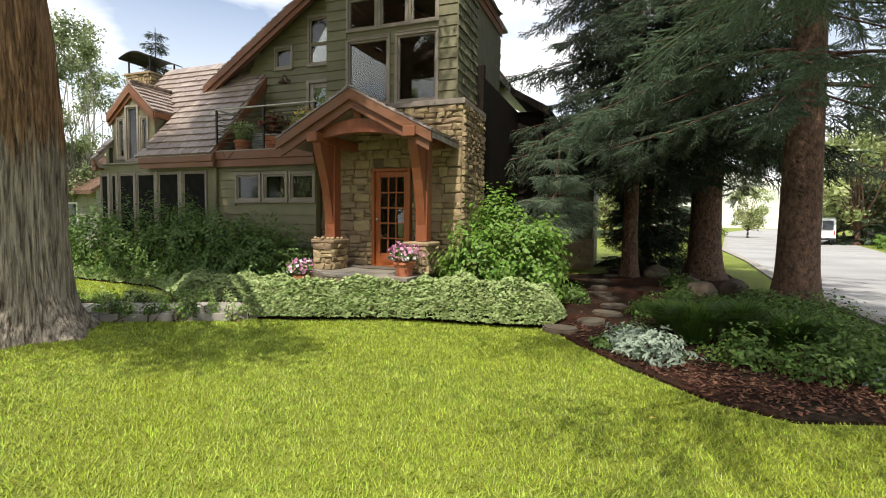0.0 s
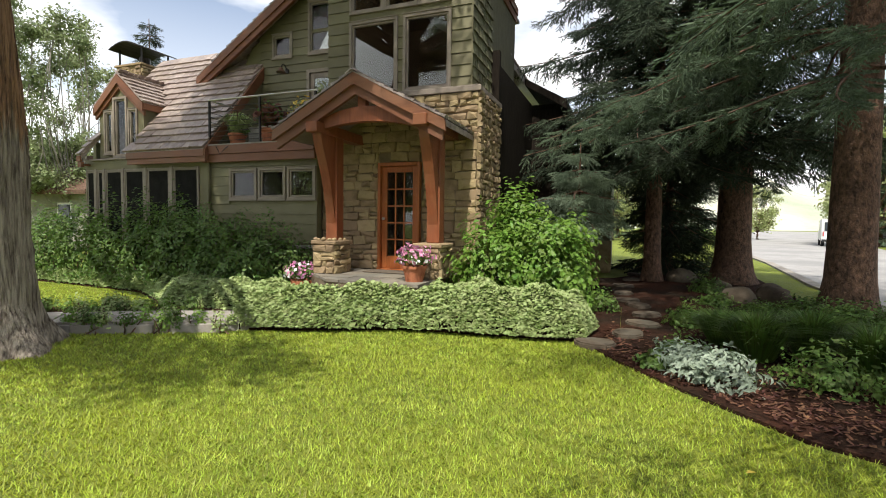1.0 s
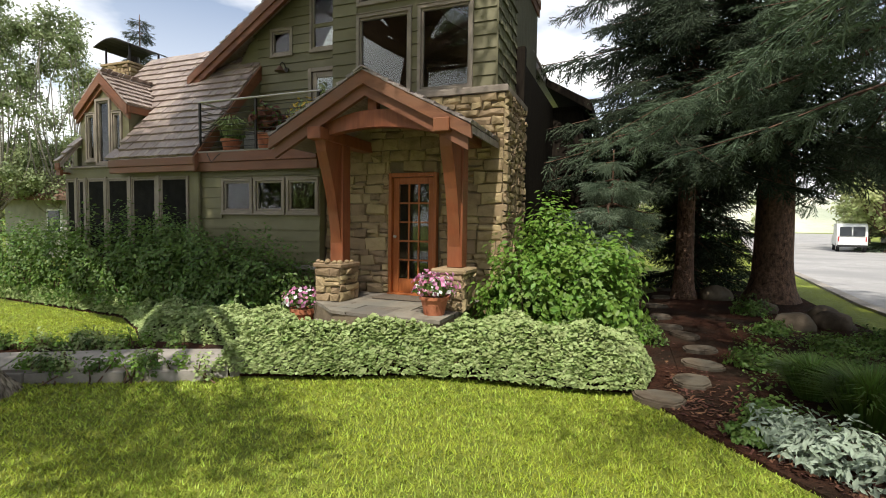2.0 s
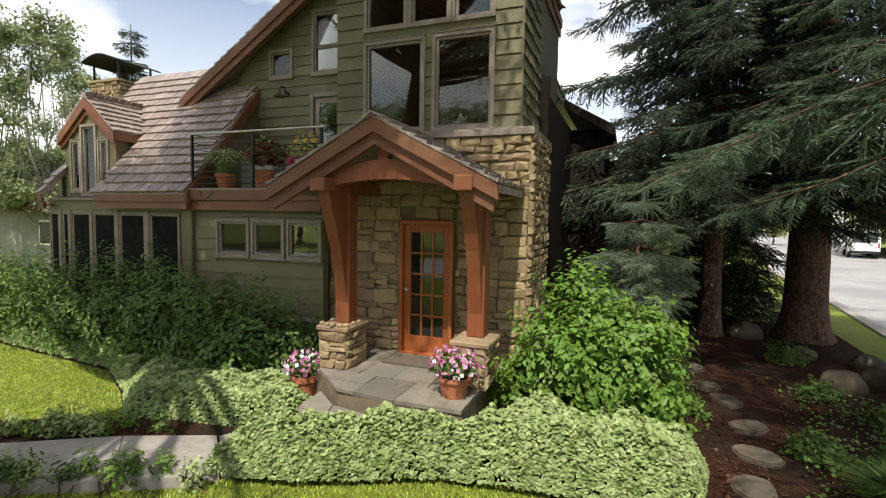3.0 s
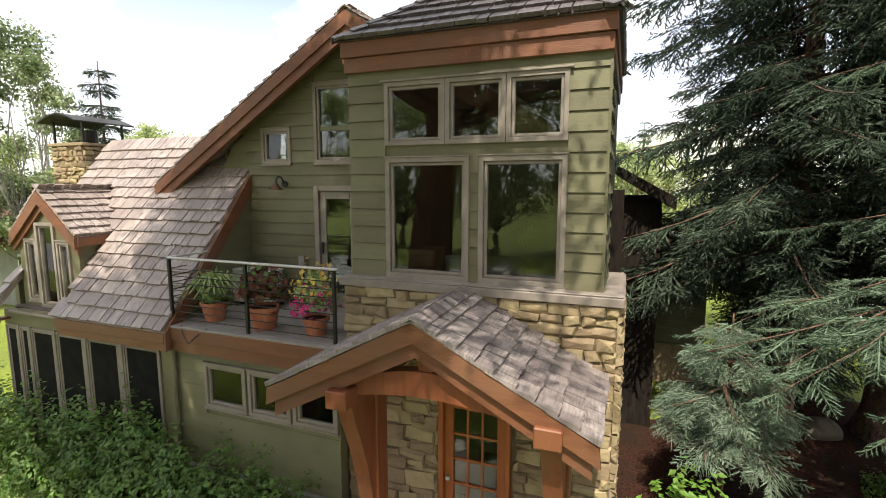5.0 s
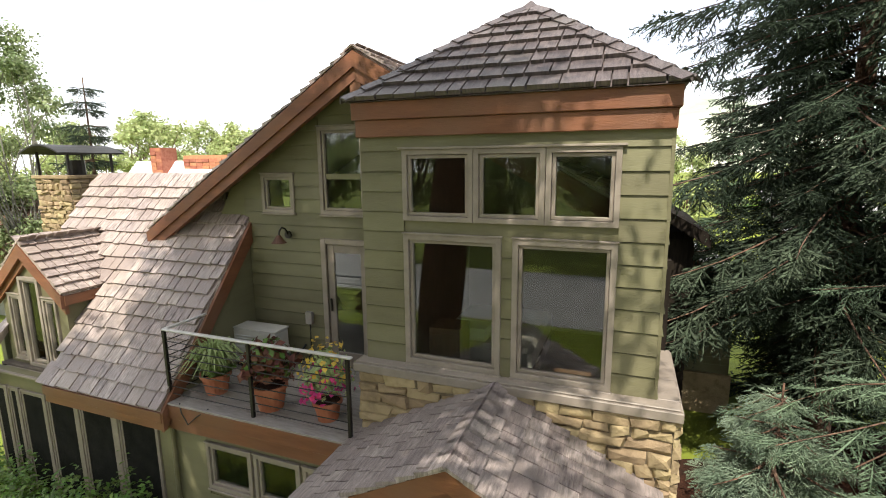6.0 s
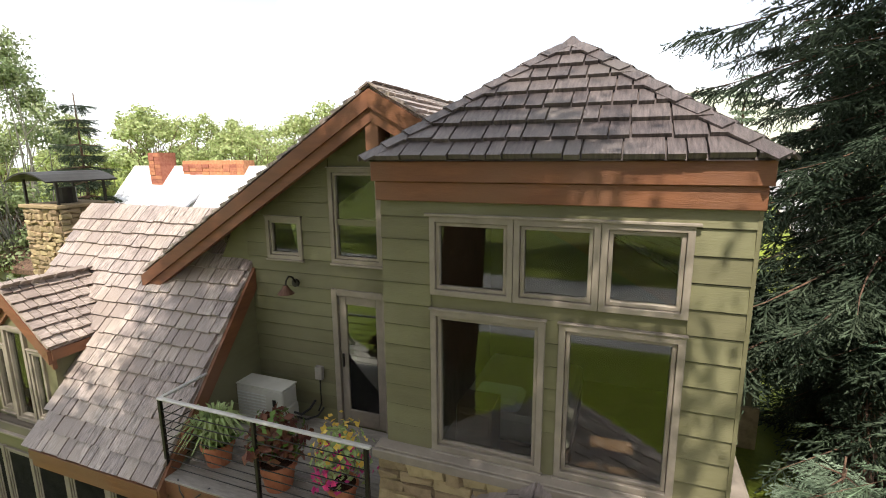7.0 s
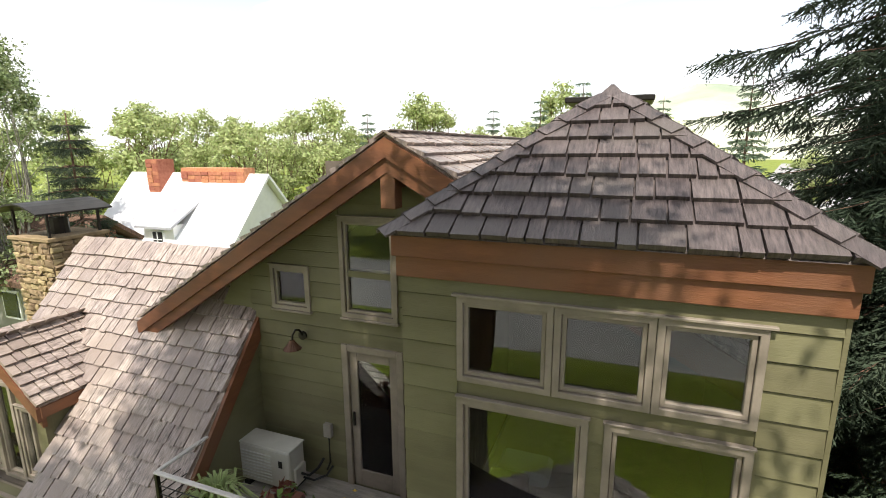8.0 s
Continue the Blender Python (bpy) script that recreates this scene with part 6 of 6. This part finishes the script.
for k in range(9):
    part("grille_bar", boxes((-0.38, 0.12, -0.174, -0.161, 0.14 + 0.047 * k, 0.152 + 0.047 * k)), mat("pale_grille", (0.5, 0.5, 0.47), (0.6, 0.6, 0.57), 5, 0.6, 0) if k == 0 else bpy.data.materials["pale_grille"], ac)
part("badge", boxes((0.24, 0.3, -0.166, -0.161, 0.38, 0.48)), M_METAL, ac)
part("valve_cover", boxes((0.421, 0.47, -0.1, 0.12, 0.1, 0.36), bevel=0.012), M_CREAM, ac)
part("pipe", tube(bmesh.new(), [(0.47, 0.0, 0.25), (0.56, 0.05, 0.2), (0.6, 0.2, 0.22), (0.62, 0.32, 0.3)], 0.018, 8), M_BLACK, ac)
part("pipe", tube(bmesh.new(), [(0.47, 0.04, 0.16), (0.6, 0.1, 0.1), (0.7, 0.25, 0.1), (0.75, 0.34, 0.2)], 0.015, 8), M_BLACK, ac)
jb = thing("junction_box", "grey electric switch box on the clapboard wall", "switch box", (-3.22, BW - 0.03, 3.85))
part("box", boxes((-0.06, 0.06, -0.07, 0.0, -0.1, 0.1), bevel=0.008), M_CONC, jb)
part("conduit", tube(bmesh.new(), [(0, -0.03, -0.1), (0.0, -0.03, -0.5), (-0.05, -0.04, -0.62)], 0.014, 8), M_METAL, jb)
lamp = thing("wall_lamp", "bronze gooseneck barn lamp on the clapboard wall", "wall lamp", (-3.55, BW - 0.03, 5.18))
part("back_plate", tube(bmesh.new(), [(0, 0, 0), (0, -0.03, 0)], 0.06, 14), M_METAL, lamp)
part("arm", tube(bmesh.new(), [(0, -0.02, 0), (0, -0.08, 0.1), (0, -0.16, 0.13), (0, -0.22, 0.08), (0, -0.24, 0.0)], 0.013, 8), M_METAL, lamp)
part("shade", tube(bmesh.new(), [(0, -0.24, 0.02), (0, -0.24, -0.03), (0, -0.24, -0.1)], [0.03, 0.06, 0.12], 16), mat("copper_brown_metal", (0.10, 0.05, 0.03), (0.16, 0.08, 0.05), 8, 0.5, 0.1, 60, metal=0.5), lamp)
hose = thing("cable", "loose black cable over the balcony edge", "cable")
part("cord", tube(bmesh.new(), [(-4.1, -0.46, 3.09), (-4.0, -0.53, 3.0), (-3.9, -0.53, 2.85), (-3.75, -0.52, 2.98), (-3.6, -0.45, 3.09)], 0.008, 6), M_BLACK, hose)

# ---- seen through the windows ----
bed = thing("bed", "bed with pale bedding inside the tower room", "bed", (-0.2, 1.6, 3.35))
part("mattress", boxes((-0.8, 0.6, -0.6, 1.2, 0.2, 0.55), bevel=0.06), M_FABRIC, bed)
part("base", boxes((-0.8, 0.6, -0.6, 1.2, 0.0, 0.199)), M_WOOD, bed)
part("pillow", boxes((-0.6, 0.0, -0.55, -0.1, 0.551, 0.72), bevel=0.05), M_WHITE, bed)
chest = thing("cabinet", "dark wooden cabinet inside the tower room", "cabinet", (-0.55, 0.55, 3.35))
part("body", boxes((-0.2, 0.2, -0.2, 0.2, 0.0, 0.95), bevel=0.01), M_WOOD, chest)
part("door", boxes((-0.17, 0.17, -0.215, -0.201, 0.08, 0.88), bevel=0.004), M_WOOD, chest)

# chimney with hood over the main roof
ch2 = thing("chimney", "tan stone chimney with dark metal hood on the main roof", "chimney", (-0.1, 8.0, 5.4))
core = part("stack", boxes((-0.65, 0.65, -0.5, 0.5, 0.0, 2.9)), M_MORTAR, ch2)
stonework(core, -0.65, 0.65, 0.9, 2.9, Matrix.Translation((0, -0.5, 0)), [], 70, depth=0.03)
stonework(core, -0.5, 0.5, 0.6, 2.9, Matrix.Translation((0.65, 0, 0)) @ Matrix.Rotation(math.pi / 2, 4, "Z"), [], 70, depth=0.03)
for x in (-0.6, 0.6):
    for y in (-0.45, 0.45):
        part("hood_leg", boxes((x - 0.025, x + 0.025, y - 0.025, y + 0.025, 2.901, 3.15)), M_METAL, ch2)
part("flue", tube(bmesh.new(), [(0, 0, 2.9), (0, 0, 3.1)], 0.2, 12), M_METAL, ch2)
part("hood", boxes((-0.9, 0.9, -0.65, 0.65, 3.151, 3.27), bevel=0.02), M_METAL, ch2)

# rear wing of the house
rw = part("rear_wing_wall", boxes((2.53, 4.1, 8.6, 12.0, GZ, 3.4)), M_GREEN, house)
clapboards(rw, 2.53, 4.1, 0.9, 3.4, 8.6, [], 0.2)
part("rear_wing_base", boxes((2.52, 4.16, 8.52, 8.595, GZ, 0.85)), M_STONE, house)
part("rear_wing_roof", prism(bmesh.new(), [(2.3, 3.95), (2.55, 4.2), (4.5, 3.2), (4.5, 3.05), (2.55, 4.05), (2.3, 3.8)], "y", 8.2, 12.4), M_SHAKES, house)
part("barge_board", prism(bmesh.new(), [(2.4, 4.0), (2.55, 4.18), (4.52, 3.18), (4.5, 2.95), (2.55, 3.95)], "y", 8.14, 8.199), M_CEDAR, house)

# ---- white neighbouring house ----
wh = thing("white_house", "white house with steep pale metal roof and brick chimneys", "house", (-19, 14, GZ))
part("wall", boxes((-4.2, 3.9, -2.6, 2.8, 0.0, 3.6)), M_WHITE, wh)
part("gable", prism(bmesh.new(), [(-2.6, 3.6), (2.8, 3.6), (0.1, 6.5)], "x", 3.7, 3.88), M_WHITE, wh)
part("roof", prism(bmesh.new(), [(-3.1, 3.15), (0.1, 6.75), (3.3, 3.15), (3.3, 3.0), (0.1, 6.58), (-3.1, 3.0)], "x", -4.5, 4.2), mat("pale_metal_roof", (0.70, 0.70, 0.70), (0.8, 0.8, 0.8), 1, 0.5, 0.05, 20), wh)
part("dormer", boxes((-0.9, 0.9, -2.4, -0.8, 3.4, 4.6)), M_WHITE, wh)
part("dormer_roof", prism(bmesh.new(), [(-2.7, 4.55), (-0.6, 5.75), (-0.6, 5.65), (-2.7, 4.45)], "x", -1.1, 1.1), mat("grey_metal_roof", (0.3, 0.3, 0.32), (0.4, 0.4, 0.42), 2, 0.5, 0.05, 20), wh)
w = part("window", boxes((-0.35, 0.35, -2.46, -2.40, 3.55, 4.35)), M_WHITE, wh)
part("pane", boxes((-0.28, 0.28, -2.49, -2.461, 3.62, 4.28)), M_BLACK, w)
part("glazing_bar", boxes((-0.02, 0.02, -2.51, -2.491, 3.62, 4.28)), M_WHITE, w)
part("glazing_bar", boxes((-0.28, 0.28, -2.51, -2.491, 3.93, 3.97)), M_WHITE, w)
for x0, x1, y0, y1, z0, z1 in ((-2.4, -1.65, -0.7, 0.2, 5.4, 7.4), (-0.7, 3.1, -0.25, 0.45, 6.3, 7.0)):
    stack = part("chimney", boxes((x0, x1, y0, y1, z0, z1)), M_BRICK, wh)
    for k in range(int((z1 - z0) / 0.18)):
        n = max(2, int((x1 - x0) / 0.4))
        for i in range(n):
            part("brick", boxes((x0 + (x1 - x0) * i / n + 0.01, x0 + (x1 - x0) * (i + 1) / n - 0.01, y0 - rng.uniform(0.01, 0.06), y0 - 0.001, z0 + 0.18 * k + 0.01, z0 + 0.18 * (k + 1) - 0.01)), M_BRICK, stack)
part("brick_wing", boxes((-4.0, -1.6, -4.6, -3.2, 0.0, 4.4)), M_BRICK, wh)

# ---- van, far house, hedges along the street ----
van = thing("van", "white panel van parked at the street side", "van", (21.8, 43.0, GZ + 0.01))
prof = [(0, 0.45), (0.05, 1.15), (0.35, 2.25), (0.7, 2.42), (3.6, 2.42), (4.35, 1.5), (5.4, 1.2), (5.5, 0.5)]
bm = prism(bmesh.new(), prof, "x", -1.0, 1.0)
bmesh.ops.bevel(bm, geom=list(bm.edges), offset=0.07, segments=2, affect="EDGES")
body = part("body", bm, M_WHITE, van)
M_VGLASS = mat("dark_van_glass", (0.02, 0.025, 0.03), (0.03, 0.035, 0.04), 2, 0.1, 0)
for x0, x1 in ((-0.82, -0.05), (0.05, 0.82)):
    part("rear_window", prism(bmesh.new(), [(0.03, 1.35), (0.015, 1.35), (0.255, 2.12), (0.27, 2.12)], "x", x0, x1), M_VGLASS, van)
for x in (-1.012, 1.0):
    part("side_window", boxes((x, x + 0.012, 3.1, 3.75, 1.45, 2.0)), M_VGLASS, van)
for x in (-0.88, 0.88):
    for y in (1.0, 4.4):
        t = part("tyre", tube(bmesh.new(), [(x - 0.12, y, 0.36), (x + 0.12, y, 0.36)], 0.36, 20), M_BLACK, van)
        part("rim", tube(bmesh.new(), [(x - 0.13, y, 0.36), (x + 0.13, y, 0.36)], 0.2, 16), M_RAILTOP, t)
part("bumper", boxes((-0.98, 0.98, -0.1, 0.1, 0.42, 0.62), bevel=0.03), M_BLACK, van)
for x in (-0.93, 0.85):
    part("tail_light", boxes((x, x + 0.08, -0.02, 0.06, 0.9, 1.3), bevel=0.01), mat("red_lens", (0.4, 0.02, 0.02), (0.5, 0.03, 0.03), 5, 0.3, 0) if x < 0 else bpy.data.materials["red_lens"], van)
van.rotation_euler = (0, 0, radians(-14))
van.scale = (1.02, 1.02, 1.02)

fh = thing("bungalow", "grey house with pale shingle roof across the street", "house", (33, 46, GZ))
part("wall", boxes((-5, 6, 0, 8, 0, 3.0)), mat("grey_siding", (0.2, 0.19, 0.18), (0.27, 0.26, 0.24), 2, 0.8, 0.2, 20), fh)
part("roof", prism(bmesh.new(), [(-1, 2.9), (4, 5.6), (9, 2.9), (9, 2.7), (4, 5.4), (-1, 2.7)], "x", -6, 7), mat("pale_asphalt_shingle", (0.4, 0.37, 0.34), (0.5, 0.47, 0.44), 3, 0.9, 0.3, 20), fh)
for x in (-3.5, -0.5, 2.5):
    w = part("window", boxes((x, x + 1.6, -0.06, -0.001, 0.9, 2.3)), M_WHITE, fh)
    part("pane", boxes((x + 0.1, x + 1.5, -0.09, -0.061, 1.0, 2.2)), M_VGLASS, w)
lh = thing("cottage", "dark roofed cottage beyond the side lawn", "house", (-23.5, 7.5, GZ))
part("wall", boxes((-3, 3, 0, 5, 0, 3.2)), mat("grey_cottage_siding", (0.2, 0.2, 0.16), (0.28, 0.27, 0.22), 2, 0.8, 0.2, 20), lh)
part("roof", prism(bmesh.new(), [(-0.6, 3.0), (2.5, 5.2), (5.6, 3.0), (5.6, 2.8), (2.5, 5.0), (-0.6, 2.8)], "x", -3.5, 3.5), M_BARKS, lh)
w = part("window", boxes((0.5, 1.6, -0.06, -0.001, 1.2, 2.4)), M_WHITE, lh)
part("pane", boxes((0.6, 1.5, -0.09, -0.061, 1.3, 2.3)), M_VGLASS, w)
for x, y, r in ((22.5, 30, 0.9), (23.5, 33, 0.8), (24.0, 36.5, 0.8), (22.0, 26.5, 0.7), (25.5, 40, 0.9), (17.5, 70, 1.3), (14.5, 72, 1.3)):
    shrub("hedge_shrub", "rounded bright green shrub along the street", [(x, y, GZ + r * 0.5, r, r, r * 0.8)], 1600, 0.16, M_LEAFB)
shrub("shrub", "light green shrub beside the white house", [(-15.5, 9.5, 1.6, 1.1, 1.0, 1.5)], 2500, 0.16, M_LEAFB)
leaf = raw("fallen_leaf", *leaf_cloud([(0, 0, 0.0)], [(0, 0, 1)], 0.075, spread=0.1), M_YELLOW)
leaf.location = (5.46, -5.37, GZ + 0.05)
tagged(leaf, "fallen yellow leaf lying on the lawn", "leaf")

# ---- grass blades on the lawn ----
EDGE = [(-12, -9.8), (-4.4, -5.5), (-0.75, -3.46), (0.25, -3.06), (1.58, -2.41), (3.6, -2.16), (4.1, -2.08), (5.2, -3.75), (6.0, -4.66), (6.6, -4.93), (7.4, -4.66), (9.0, -3.6)]
ex, ey = np.array(EDGE).T
n = 950000
gx = rng.uniform(-9.5, 8.9, n)
gy = rng.uniform(-13.5, -1.2, n)
side = (gx < -3.3) & (gy > np.interp(gx, [-9.5, -4.4, -3.3], [-6.7, -3.6, -2.9])) & (gy < np.interp(gx, [-9.5, -5.3, -4.0, -3.0], [-1.1, -1.45, -2.1, -2.8]))
keep = (gy < np.interp(gx, ex, ey)) | side
reach = np.hypot(gx - 4.2, gy + 8.4)
keep &= rng.random(n) < np.clip(2.8 / np.maximum(reach, 0.5), 0.14, 1.0) + 0.1
gx, gy = gx[keep], gy[keep]
n = len(gx)
a = rng.uniform(0, 6.28, n)
far_k = np.clip(np.hypot(gx - 4.2, gy + 8.4) / 3.5, 1, 2.0)
h, w = rng.uniform(0.018, 0.042, n), rng.uniform(0.0028, 0.0052, n) * far_k
lean = rng.uniform(0.3, 1.8, n) * h
s = np.column_stack([np.cos(a) * w, np.sin(a) * w, 0 * a])
b = np.column_stack([gx, gy, np.full(n, GZ)])
tip = b + np.column_stack([-np.sin(a) * lean, np.cos(a) * lean, h])
v = np.stack([b - s, b + s, tip], 1).reshape(-1, 3)
grass = raw("grass", v, np.arange(3 * n).reshape(-1, 3), M_BLADE)
tagged(grass, "short mown green grass blades of the lawn", "grass", kind="stuff")
